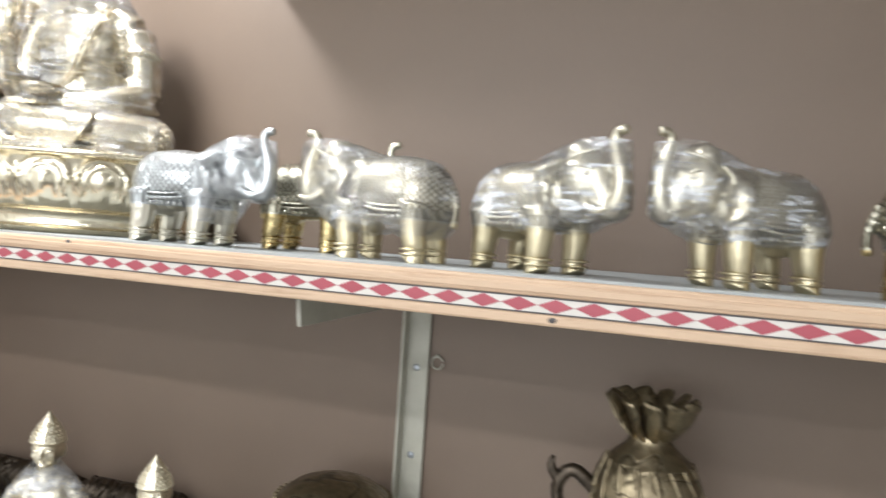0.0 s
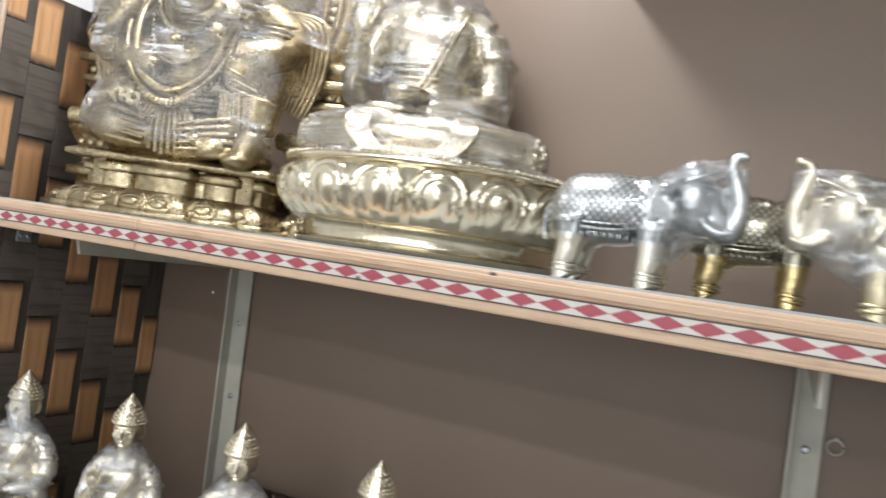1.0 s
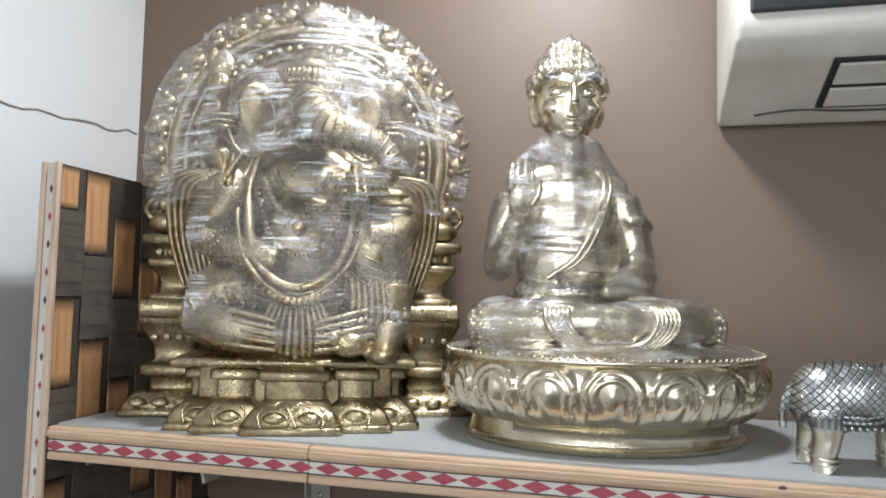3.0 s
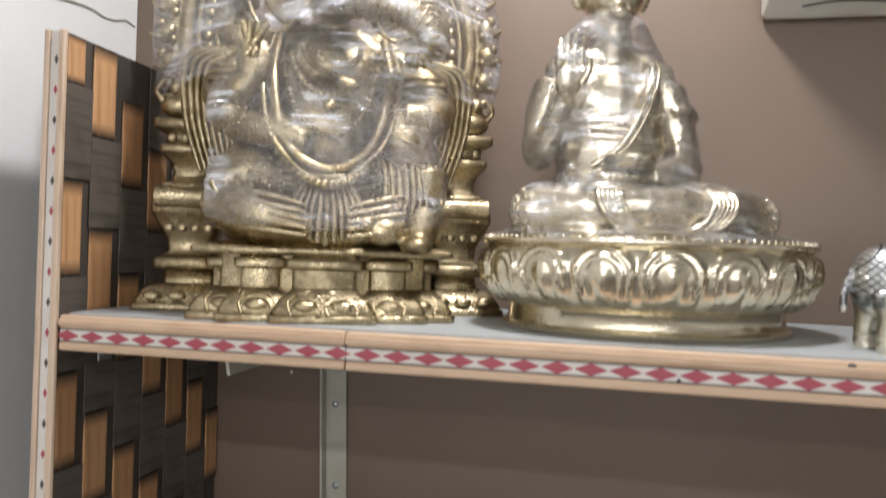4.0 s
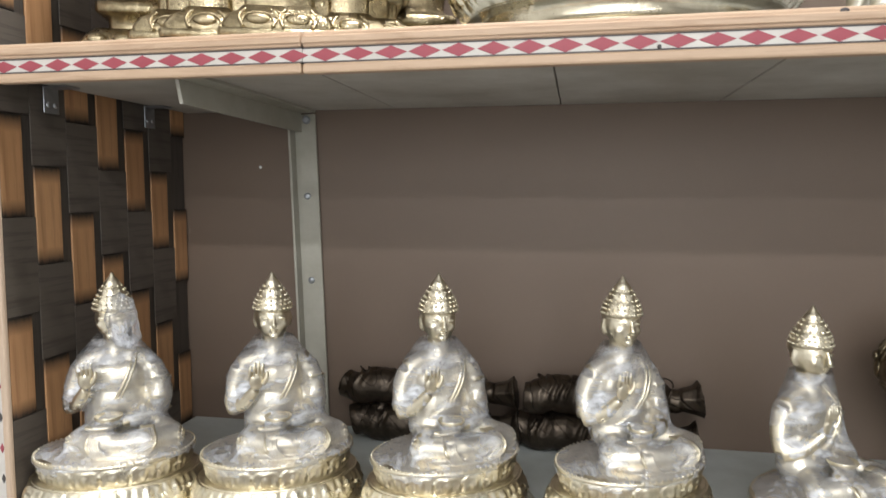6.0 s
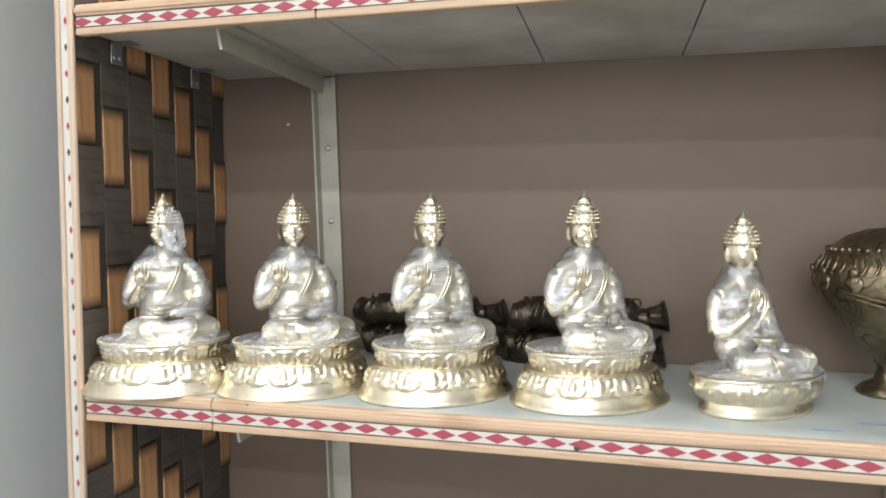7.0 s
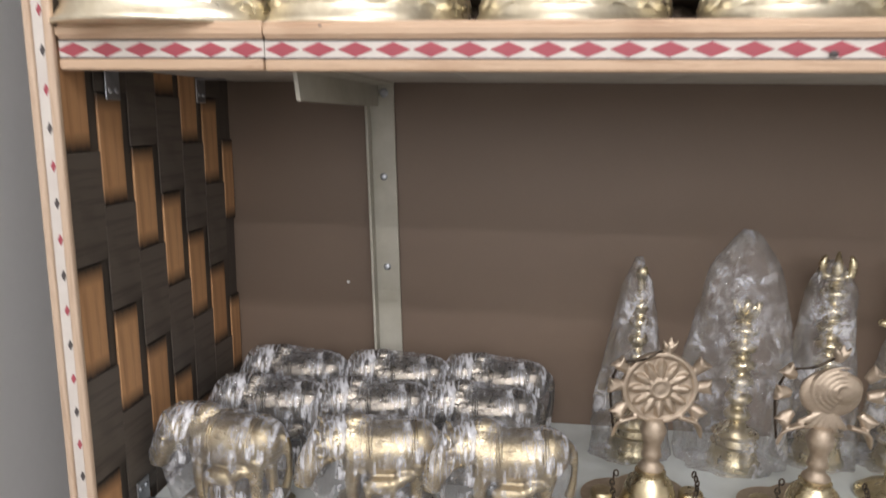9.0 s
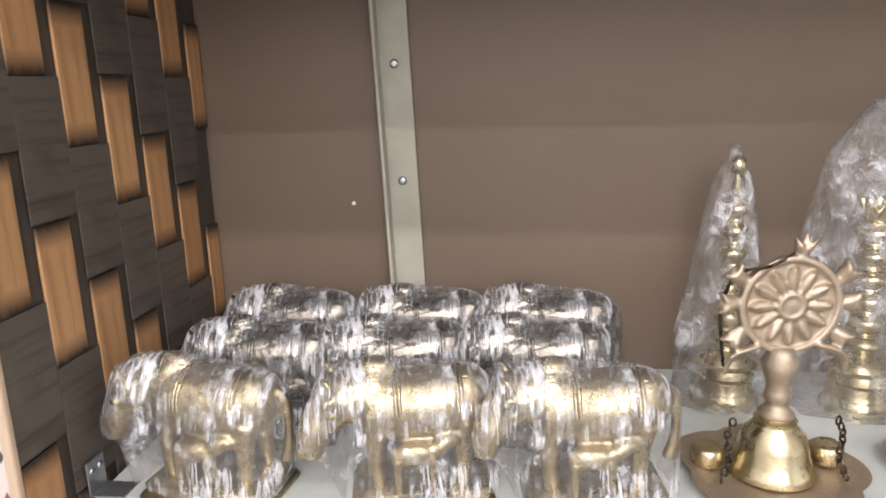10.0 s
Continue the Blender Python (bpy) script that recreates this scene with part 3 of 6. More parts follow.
# ---- lotus bases and seated figures ----
def lotus(bm, n, z0, z1, prof, depth, amp, seg=22, rows=30, down=False):
    """A ring of carved lotus petals on an oval bowl; prof(v) gives the half width at height v."""
    cols = n * seg
    rings = []
    for j in range(rows + 1):
        v = j / rows
        ring = []
        for i in range(cols):
            a = 2 * math.pi * i / cols
            u = 2 * ((a * n / (2 * math.pi) + 0.5) % 1.0) - 1
            w = 1 - v if down else v
            top = max(0.0, w - 0.5) / 0.5
            s = math.hypot(u / (0.72 + 0.28 * min(1, w * 1.8)), top)
            d = 0.9 * math.exp(-((math.hypot(u / 0.34, (w - 0.52) / 0.30)) ** 2))
            d += 0.55 * math.exp(-((s - 0.60) / 0.085) ** 2) + 0.7 * math.exp(-((s - 0.86) / 0.085) ** 2)
            d += 0.28 * math.exp(-(u / 0.16) ** 2) * (1 if w < 0.5 else 0) * math.sin(math.pi * min(1, w / 0.5))
            d *= min(1.0, 6 * v, 6 * (1 - v))
            hw = prof(v)
            r = hw + amp * d
            ring.append(bm.verts.new((r * math.cos(a), (r - hw + hw * depth) * math.sin(a), z0 + (z1 - z0) * v)))
        rings.append(ring)
    for a, b in zip(rings, rings[1:]):
        for i in range(cols):
            j = (i + 1) % cols
            bm.faces.new((a[i], a[j], b[j], b[i]))
    return bm


def beads(bm, rx, ry, z, n, r):
    for i in range(n):
        a = 2 * math.pi * i / n
        ball(bm, (rx * math.cos(a), ry * math.sin(a), z), r, seg=6, rings=4)


def seated_figure(hat=False, voxel=0.004):
    """A robed figure sitting cross-legged with one hand raised; the seat is at z = 0.125."""
    bm = bmesh.new()
    ox, oy = (-0.050, 0.054) if hat else (-0.048, 0.050)
    hx = 0.044 if hat else 0.0
    T = pose(ox, oy, 0) @ Matrix.Diagonal((0.92 if hat else 0.83, 0.95, 1, 1))
    for s in (-1, 1):
        tube(bm, curve([(s * 0.05, 0.04, 0.170), (s * 0.115, 0.005, 0.172), (s * 0.172, -0.050, 0.168)], 8), lerp_list([0.044, 0.040, 0.036], 8), seg=14)
        tube(bm, curve([(s * 0.170, -0.052, 0.166), (s * 0.100, -0.092, 0.170), (s * 0.020, -0.112, 0.172), (-s * 0.045, -0.118, 0.178 if s > 0 else 0.160)], 10), lerp_list([0.036, 0.034, 0.030, 0.018], 10), seg=14)
        ball(bm, (s * 0.178, -0.054, 0.166), (0.030, 0.034, 0.033))
        ball(bm, (-s * 0.070, -0.112, 0.196 if s > 0 else 0.166), (0.046, 0.019, 0.012))
    ball(bm, (0, 0.0, 0.136), (0.205, 0.130, 0.010), seg=32)
    ball(bm, (0, -0.10, 0.137), (0.155, 0.048, 0.012), seg=24)
    for i in range(9):
        a = -1.1 + 0.275 * i
        tube(bm, [(0.10 * math.sin(a), -0.06, 0.142), (0.16 * math.sin(a), -0.148 + 0.02 * abs(a), 0.130)], [0.008, 0.005], seg=8)
    bmesh.ops.transform(bm, matrix=Matrix.Translation((-0.010 if hat else -0.024, 0, 0)) @ Matrix.Diagonal((0.80 if hat else 0.93, 1, 1, 1)), verts=bm.verts)
    ball(bm, (0, 0.000, 0.205), (0.104, 0.070, 0.060), T)
    ball(bm, (0, 0.000, 0.262), (0.098, 0.068, 0.080), T)
    ball(bm, (0, -0.004, 0.335), (0.099, 0.064, 0.068), T)
    for s in (-1, 1):
        ball(bm, (s * 0.042, -0.032, 0.345), (0.046, 0.030, 0.042), T)
    tube(bm, curve([(-0.108, 0.004, 0.372), (-0.05, 0.002, 0.396), (0.05, 0.002, 0.396), (0.108, 0.004, 0.372)], 9), lerp_list([0.033, 0.034, 0.034, 0.033], 9), T)
    ball(bm, (0, 0.006, 0.402), (0.062, 0.040, 0.034), T)
    tube(bm, [(0, 0.002, 0.40), (0, 0.0, 0.44), (0, -0.004, 0.478)], [0.048, 0.036, 0.036], T, seg=16)
    # head, turned a little
    Hd = pose(ox, oy, 0) @ pose(0, -0.004, 0.522 if hat else 0.526, 2, 0, -4) @ Matrix.Diagonal((1, 1, 1, 1) if hat else (1.08, 1.08, 1.05, 1))
    ball(bm, (0, 0, 0.004), (0.052, 0.056, 0.062), Hd, seg=24, rings=16)
    ball(bm, (0, -0.010, -0.024), (0.044, 0.045, 0.036), Hd, seg=20, rings=12)
    ball(bm, (0, -0.044, -0.050), (0.016, 0.011, 0.010), Hd)
    for s in (-1, 1):
        tube(bm, curve([(s * 0.051, 0.012, 0.016), (s * 0.055, 0.014, -0.010), (s * 0.047, 0.010, -0.034)], 8), lerp_list([0.006, 0.007, 0.005], 8), Hd, seg=8)
        ball(bm, (s * 0.028, -0.038, -0.014), (0.015, 0.012, 0.013), Hd)
    # arms
    tube(bm, curve([(-0.108, 0.004, 0.368), (-0.130, 0.000, 0.310), (-0.140, -0.020, 0.258)], 8), lerp_list([0.034, 0.029, 0.026], 8), T)
    tube(bm, curve([(-0.140, -0.018, 0.256), (-0.134 + 0.6 * hx, -0.064, 0.276), (-0.116 + hx, -0.104, 0.326)], 8), lerp_list([0.028, 0.023, 0.016], 8), T)
    tube(bm, curve([(0.108, 0.004, 0.368), (0.130, 0.004, 0.310), (0.142, -0.004, 0.250)], 8), lerp_list([0.037, 0.037, 0.036], 8), T)
    tube(bm, curve([(0.142, -0.004, 0.248), (0.105, -0.070, 0.228), (0.030, -0.118, 0.220)], 8), lerp_list([0.038, 0.030, 0.016], 8), T)
    for k in range(3):
        tube(bm, curve([(0.112, -0.036, 0.33 - 0.05 * k), (0.150, -0.028, 0.335 - 0.05 * k), (0.176, 0.002, 0.325 - 0.05 * k)], 8), 0.0055, T, seg=8)
    body = fuse(bm, voxel, 3)
    # crisp details laid on the melted body
    d = bmesh.new()
    ball(d, (-0.114 + hx, -0.116, 0.352), (0.0235, 0.0095, 0.027), T, rot=(12, 0, 0))
    for k in range(4):
        fx = -0.133 + hx + 0.0125 * k
        L = (0.034, 0.042, 0.044, 0.038)[k]
        tube(d, curve([(fx, -0.120, 0.368), (fx - 0.001, -0.126, 0.368 + L * 0.6), (fx + 0.001, -0.124, 0.368 + L)], 6), lerp_list([0.0068, 0.0062, 0.0042], 6), T, seg=8)
    tube(d, curve([(-0.094 + hx, -0.120, 0.345), (-0.084 + hx, -0.126, 0.362), (-0.082 + hx, -0.126, 0.380)], 6), lerp_list([0.008, 0.007, 0.0045], 6), T, seg=8)
    lathe(d, [(0.018, 0), (0.034, 0.008), (0.044, 0.020), (0.042, 0.024), (0.030, 0.016)], T @ pose(-0.005, -0.122, 0.222), 24)
    for k in range(5):
        tube(d, curve([(0.03 - 0.012 * k, -0.112, 0.218), (0.0 - 0.012 * k, -0.150, 0.214), (-0.03 - 0.01 * k, -0.140, 0.216)], 6), 0.006, T, seg=8)
    # robe hem across the chest and sash
    for off, r in ((0.0, 0.0055), (0.013, 0.0035)):
        tube(d, curve([(0.060 + off, -0.012, 0.424), (0.056 + off, -0.062, 0.380), (0.034 + off, -0.078, 0.325), (0.000 + off, -0.070, 0.270), (-0.05 + off, -0.060, 0.238)], 18), r, T, seg=8)
    for z, r in () if hat else ((0.285, 0.004), (0.297, 0.0045), (0.309, 0.004)):
        tube(d, curve([(-0.092, -0.010, z), (-0.060, -0.052, z - 0.002), (0.0, -0.068, z - 0.004), (0.035, -0.066, z - 0.002)], 16), r, T, seg=8)
    hem = bmesh.new()
    for s in (-1, 1):
        for k in range(6):
            o = 0.0062 * k
            tube(hem, curve([(s * (0.046 + o), -0.070, 0.207), (s * (0.060 + o), -0.122, 0.196), (s * (0.062 + o), -0.142, 0.172), (s * (0.040 + o), -0.140, 0.146), (s * (0.012 + o), -0.138, 0.140)], 14), 0.0046 if k in (0, 5) else 0.0034, seg=8)
        for k in range(7):
            tube(hem, curve([(s * (0.075 + 0.011 * k), -0.124 + 0.010 * k, 0.146), (s * (0.082 + 0.011 * k), -0.136 + 0.010 * k, 0.138)], 4), 0.0032, seg=6)
    bmesh.ops.transform(hem, matrix=Matrix.Translation((-0.010 if hat else -0.024, 0, 0)), verts=hem.verts)
    join(d, hem)
    for s in (-1, 1):
        for k in range(3):
            for i in range(10):
                a = 2 * math.pi * i / 10
                q = 0.010 + 0.009 * k
                ball(d, ((0.80 if hat else 0.94) * s * (0.204 - 0.0035 * k * k) - (0.010 if hat else 0.024), -0.056 + q * math.cos(a), 0.166 + q * math.sin(a)), 0.0042, seg=6, rings=4)
    # face
    tube(d, curve([(0, -0.054, 0.018), (0, -0.0615, 0.0), (0, -0.068, -0.014), (0, -0.060, -0.018)], 8), lerp_list([0.004, 0.0052, 0.0085, 0.006], 8), Hd, seg=10)
    for s in (-1, 1):
        tube(d, curve([(s * 0.006, -0.0565, 0.018), (s * 0.022, -0.0535, 0.025), (s * 0.042, -0.038, 0.016)], 8), lerp_list([0.0016, 0.0026, 0.0012], 8), Hd, seg=6)
        ball(d, (s * 0.0215, -0.0475, 0.0065), (0.0135, 0.0065, 0.0060), Hd)
        tube(d, curve([(s * 0.009, -0.0545, 0.003), (s * 0.0215, -0.0535, 0.0015), (s * 0.035, -0.0440, 0.005)], 8), 0.0014, Hd, seg=6)
    ball(d, (0, -0.0555, -0.0285), (0.0115, 0.0055, 0.0032), Hd)
    ball(d, (0, -0.0545, -0.0345), (0.0095, 0.0055, 0.0034), Hd)
    for k in range(2):
        tube(d, [(0.032 * math.cos(a), -0.002 - 0.031 * math.sin(a), 0.438 + 0.012 * k) for a in np.linspace(0.2, math.pi - 0.2, 12)], 0.0028, T, seg=6)
    # hair
    rows = 9
    for j in range(0 if hat else rows):
        ph = math.pi / 2 * (0.06 + 0.90 * j / (rows - 1))
        n = max(4, int(26 * math.cos(ph)))
        for i in range(n):
            a = 2 * math.pi * (i + 0.5 * (j % 2)) / n
            x, y, z = 0.0555 * math.cos(a) * math.cos(ph), 0.006 + 0.0590 * math.sin(a) * math.cos(ph), 0.026 + 0.048 * math.sin(ph)
            if y < -0.024 and z < 0.046:
                z = 0.046 + 0.15 * (z - 0.026)
                y *= 0.82
            if y > -0.004 and j == 0:
                z -= 0.014
            ball(d, (x, y, z), 0.0072, Hd, seg=8, rings=5)
    ball(d, (0, 0.010, 0.024), (0.054, 0.054, 0.047), Hd, seg=24)
    if hat:
        lathe(d, [(0.055, 0.024), (0.059, 0.030), (0.058, 0.038), (0.055, 0.044), (0.053, 0.056), (0.047, 0.068), (0.038, 0.079), (0.039, 0.083), (0.031, 0.095), (0.024, 0.104), (0.025, 0.108), (0.016, 0.120), (0.008, 0.130), (0.005, 0.138), (0.001, 0.142)], Hd, 28, wave=lambda a, r, z: 1 + 0.03 * math.cos(9 * a))
        for z, rr, n in ((0.034, 0.058, 26), (0.048, 0.055, 22), (0.060, 0.051, 20), (0.072, 0.044, 16), (0.088, 0.036, 12), (0.100, 0.027, 9)):
            for i in range(n):
                a = 2 * math.pi * (i + 0.5 * (n % 4 == 0)) / n
                ball(d, (rr * math.cos(a), rr * math.sin(a), z), 0.0046, Hd, seg=8, rings=5)
    else:
        ball(d, (0, 0.006, 0.074), (0.030, 0.030, 0.026), Hd)
        for j in range(4):
            for i in range(12 - 2 * j):
                a = 2 * math.pi * (i + 0.5 * (j % 2)) / (12 - 2 * j)
                ball(d, (0.030 * math.cos(j * 0.4) * math.cos(a), 0.006 + 0.030 * math.cos(j * 0.4) * math.sin(a), 0.072 + 0.028 * math.sin(j * 0.4)), 0.007, Hd, seg=8, rings=5)
        ball(d, (0, 0.006, 0.102), 0.009, Hd)
    return join(body, d)


def oval(bm, prof, depth, seg=96):
    return lathe(bm, prof, seg=seg, sx=1.0, sy=depth)


def large_seated():
    bm = seated_figure(False, 0.004)
    dep = 0.80
    oval(bm, [(0.205, 0.0), (0.214, 0.002), (0.215, 0.008), (0.207, 0.010), (0.205, 0.014), (0.203, 0.034), (0.224, 0.0392), (0.15, 0.0394)], dep + 0.03)
    lotus(bm, 18, 0.038, 0.122, lambda v: 0.205 + 0.040 * math.sin(math.pi * min(1, 0.12 + v * 0.62)) + 0.002, dep + 0.03, 0.0095)
    oval(bm, [(0.236, 0.119), (0.246, 0.121), (0.248, 0.126), (0.243, 0.129), (0.238, 0.130), (0.215, 0.137), (0.0, 0.1375)], dep + 0.03)
    beads(bm, 0.245, 0.245 * (dep + 0.03), 0.129, 130, 0.0028)
    return bm


def small_seated(kind):
    """The smaller figures: two rings of lotus petals, or one bowl-shaped ring."""
    bm = seated_figure(True, 0.0055)
    k = 0.467 if kind == 0 else 0.452
    if kind == 0:
        bmesh.ops.transform(bm, matrix=pose(0.022, 0.0, 0.026) @ Matrix.Diagonal((k, k, k, 1)), verts=bm.verts)
        dep = 0.76
        oval(bm, [(0.131, 0.0), (0.134, 0.001), (0.134, 0.005), (0.129, 0.009), (0.125, 0.016), (0.122, 0.022), (0.121, 0.026)], dep)
        lotus(bm, 17, 0.022, 0.055, lambda v: 0.122 - 0.013 * v, dep, 0.0054, seg=14, rows=16, down=True)
        oval(bm, [(0.113, 0.0535), (0.092, 0.0545)], dep)
        lotus(bm, 17, 0.053, 0.082, lambda v: 0.097 + 0.005 * v, dep, 0.0048, seg=14, rows=16)
        oval(bm, [(0.104, 0.080), (0.108, 0.082), (0.108, 0.086), (0.100, 0.089), (0.0, 0.092)], dep)
        beads(bm, 0.106, 0.106 * dep, 0.087, 76, 0.0018)
    else:
        bmesh.ops.transform(bm, matrix=pose(0.010, 0.0, 0.003) @ Matrix.Diagonal((k, k, k, 1)), verts=bm.verts)
        dep = 0.66
        oval(bm, [(0.096, 0.0), (0.099, 0.002), (0.099, 0.007), (0.095, 0.009), (0.093, 0.024)], dep)
        lotus(bm, 15, 0.022, 0.056, lambda v: 0.093 + 0.018 * math.sin(math.pi * min(1, 0.1 + 0.6 * v)), dep + 0.04, 0.004, seg=14, rows=16)
        oval(bm, [(0.108, 0.055), (0.113, 0.057), (0.112, 0.061), (0.0, 0.063)], dep + 0.04)
        beads(bm, 0.110, 0.110 * (dep + 0.04), 0.060, 76, 0.0018)
    return bm


SEAT = pose(0.810, 0.217, 1.606, 0, 0, 17) @ Matrix.Diagonal((0.985, 0.985, 1, 1))
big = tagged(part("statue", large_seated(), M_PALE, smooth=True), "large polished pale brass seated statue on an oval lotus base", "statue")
big.matrix_world = SEAT
clinging(big, 0.128, 0.455, 0.0065, SEAT, "clear cling film stretched over the large seated statue", grow=0.0035, wobble=0.0018, freq=22, smooth=4)
wrapping(big, [(0.405, 0.478)], 0.006, SEAT, "clear film drawn tight from the chin to the shoulders", grow=0.001, wobble=0.002, freq=30, seed=2.0, ends=(0.408, 0.470), smooth=3)
wrapping(big, [(0.525, 0.58), (0.56, 0.66)], 0.006, SEAT, "crumpled clear film bunched over the statue's topknot", grow=0.003, wobble=0.007, freq=45, seed=4.0, ends=(0.545, 0.70))

SMALL = [(0.104, 0.060, 26, 0, M_CHAMP), (0.333, 0.104, 32, 0, M_CHAMP), (0.573, 0.130, 33, 0, M_CHAMP), (0.826, 0.146, 32, 0, M_CHAMP), (1.076, 0.148, 40, 1, M_CHAMP)]
meshes = {}
for n, (x, y, turn, kind, m) in enumerate(SMALL):
    M = pose(x, y, 0.961, 0, 0, turn)
    if kind not in meshes:
        st = part("statue", small_seated(kind), M_PALE, smooth=True)
        meshes[kind] = st.data
    else:
        st = new("statue", meshes[kind])
    st.material_slots[0].link = "OBJECT"
    st.material_slots[0].material = m
    st.matrix_world = M
    tagged(st, "small pale brass seated statue with pointed crown on lotus base" if kind == 0 else "small pale brass seated statue on a single-ring lotus bowl", "statue", group="small seated statues on the middle shelf")
    clinging(st, 0.078 if kind == 0 else 0.050, 0.244 if kind == 0 else 0.215, 0.0065, M, "clear crinkled film around a small seated statue", material=M_FILMS, grow=0.0030, wobble=0.0016, freq=34, smooth=7, seed=n * 3.1)
    veil = part("plastic_wrap", wrap_mesh(st.data, [(0.205, 0.252)] if kind == 0 else [(0.180, 0.226)], 0.005, grow=0.0015, wobble=0.0015, freq=34, seed=n * 1.3, ends=(0.206, 0.246) if kind == 0 else (0.182, 0.222), smooth=3), M_FILM, smooth=True)
    veil.matrix_world, veil.visible_shadow = M, False
    tagged(veil, "clear film spanning from a statue's head to its shoulders", "plastic wrap", group="clear plastic wraps")
# a torn loose end of film beside the first one's head
bm = bmesh.new()
ball(bm, (0, 0, 0), (0.024, 0.012, 0.040), seg=20, rings=14)
for v in bm.verts:
    v.co += v.co.normalized() * 0.009 * noise.noise(v.co * 70)
w = tagged(part("plastic_wrap", bm, M_BAG, smooth=True), "crumpled loose end of clear film beside a statue's head", "plastic wrap", group="clear plastic wraps")
w.matrix_world = pose(0.138, 0.040, 1.232, 0, -14, 10)
w.visible_shadow = False


# ---- elephants ----
def elephant():
    bm = bmesh.new()
    ball(bm, (-0.022, 0, 0.087), (0.074, 0.047, 0.043), seg=24, rings=16)
    ball(bm, (-0.052, 0, 0.082), (0.046, 0.046, 0.046), seg=20)
    ball(bm, (0.025, 0, 0.090), (0.045, 0.040, 0.040), seg=20)
    ball(bm, (0.072, 0, 0.106), (0.032, 0.031, 0.037), seg=20)
    for s in (-1, 1):
        ball(bm, (0.072, s * 0.012, 0.134), (0.017, 0.015, 0.015))
        tube(bm, curve([(0.034, s * 0.030, 0.072), (0.036, s * 0.032, 0.040), (0.033, s * 0.032, 0.012), (0.036, s * 0.032, 0.0)], 8), lerp_list([0.022, 0.0165, 0.0135, 0.017], 8), seg=14)
        tube(bm, curve([(-0.062, s * 0.030, 0.070), (-0.060, s * 0.032, 0.040), (-0.066, s * 0.032, 0.012), (-0.062, s * 0.032, 0.0)], 8), lerp_list([0.024, 0.0175, 0.0135, 0.017], 8), seg=14)
        tube(bm, curve([(0.088, s * 0.017, 0.080), (0.106, s * 0.021, 0.071), (0.126, s * 0.021, 0.075)], 7), lerp_list([0.007, 0.0055, 0.002], 7), seg=8)
        tube(bm, curve([(0.062, s * 0.030, 0.126), (0.046, s * 0.042, 0.108), (0.048, s * 0.040, 0.078), (0.058, s * 0.032, 0.066)], 10), lerp_list([0.008, 0.019, 0.016, 0.005], 10), seg=12, flat=0.35)
    tube(bm, curve([(0.086, 0, 0.112), (0.100, 0, 0.088), (0.111, 0, 0.074), (0.122, 0, 0.086), (0.124, 0, 0.110), (0.117, 0, 0.132), (0.112, 0, 0.148), (0.116, 0, 0.158), (0.129, 0, 0.159)], 26), lerp_list([0.024, 0.018, 0.0145, 0.0125, 0.0105, 0.0085, 0.0065, 0.0055, 0.0058], 26), seg=12)
    ball(bm, (0.083, 0, 0.080), (0.016, 0.017, 0.014))
    tube(bm, curve([(-0.094, 0, 0.095), (-0.104, 0.002, 0.070), (-0.102, 0.006, 0.044)], 8), lerp_list([0.006, 0.0045, 0.006], 8), seg=8)
    body = fuse(bm, 0.0026, 2)
    d = bmesh.new()
    for z, sc, r in ((0.060, 1.0, 0.0028), (0.066, 1.015, 0.0018)):
        tube(d, [(-0.030 + 0.062 * sc * math.cos(a), 0.0445 * sc * math.sin(a), z + 0.010 * math.cos(a) ** 2) for a in np.linspace(0.55, 2 * math.pi - 0.55, 36)], r, seg=6)
    for s in (-1, 1):
        for i in range(13):
            ball(d, (-0.078 + 0.0085 * i, s * (0.0445 * math.sqrt(max(0.05, 1 - ((i - 5.6) / 7.4) ** 2)) + 0.0015), 0.0535), 0.0032, seg=6, rings=4)
        ball(d, (0.092, s * 0.0215, 0.112), (0.0045, 0.003, 0.0032))
        tube(d, curve([(0.086, s * 0.026, 0.120), (0.094, s * 0.022, 0.119), (0.100, s * 0.014, 0.112)], 6), 0.0016, seg=6)
        for x in (0.036, -0.062):
            for z in (0.010, 0.016):
                tube(d, [(x + 0.0155 * math.cos(a), s * 0.032 + 0.0155 * math.sin(a), z) for a in np.linspace(0, 2 * math.pi, 17)], 0.0016, seg=6)
    tube(d, [(0.074 + 0.034 * math.cos(a), 0.033 * math.sin(a), 0.126 + 0.014 * math.cos(a)) for a in np.linspace(0.5, 2 * math.pi - 0.5, 24)], 0.0022, seg=6)
    return join(body, d)


ELEPHANTS = [(1.143, 0.092, 3, 0.98, M_SILVERE, "silver metal elephant with quilted saddle and raised trunk"),
             (1.292, 0.200, 4, 0.97, M_GOLDLEG, "dull silver elephant with bright gold legs, raised trunk"),
             (1.446, 0.100, 176, 1.0, M_PALEE, "pale silver elephant with curled trunk, film wrapped"),
             (1.652, 0.107, -32, 0.98, M_PALEE, "pale gold elephant with engraved saddle cloth, wrapped in film"),
             (1.890, 0.116, 214, 0.92, M_PALEE, "pale gold elephant with engraved saddle cloth facing its twin"),
             (2.110, 0.105, 2, 0.98, M_GOLDLEG, "dark gold elephant standing at the end of the row")]
emesh = None
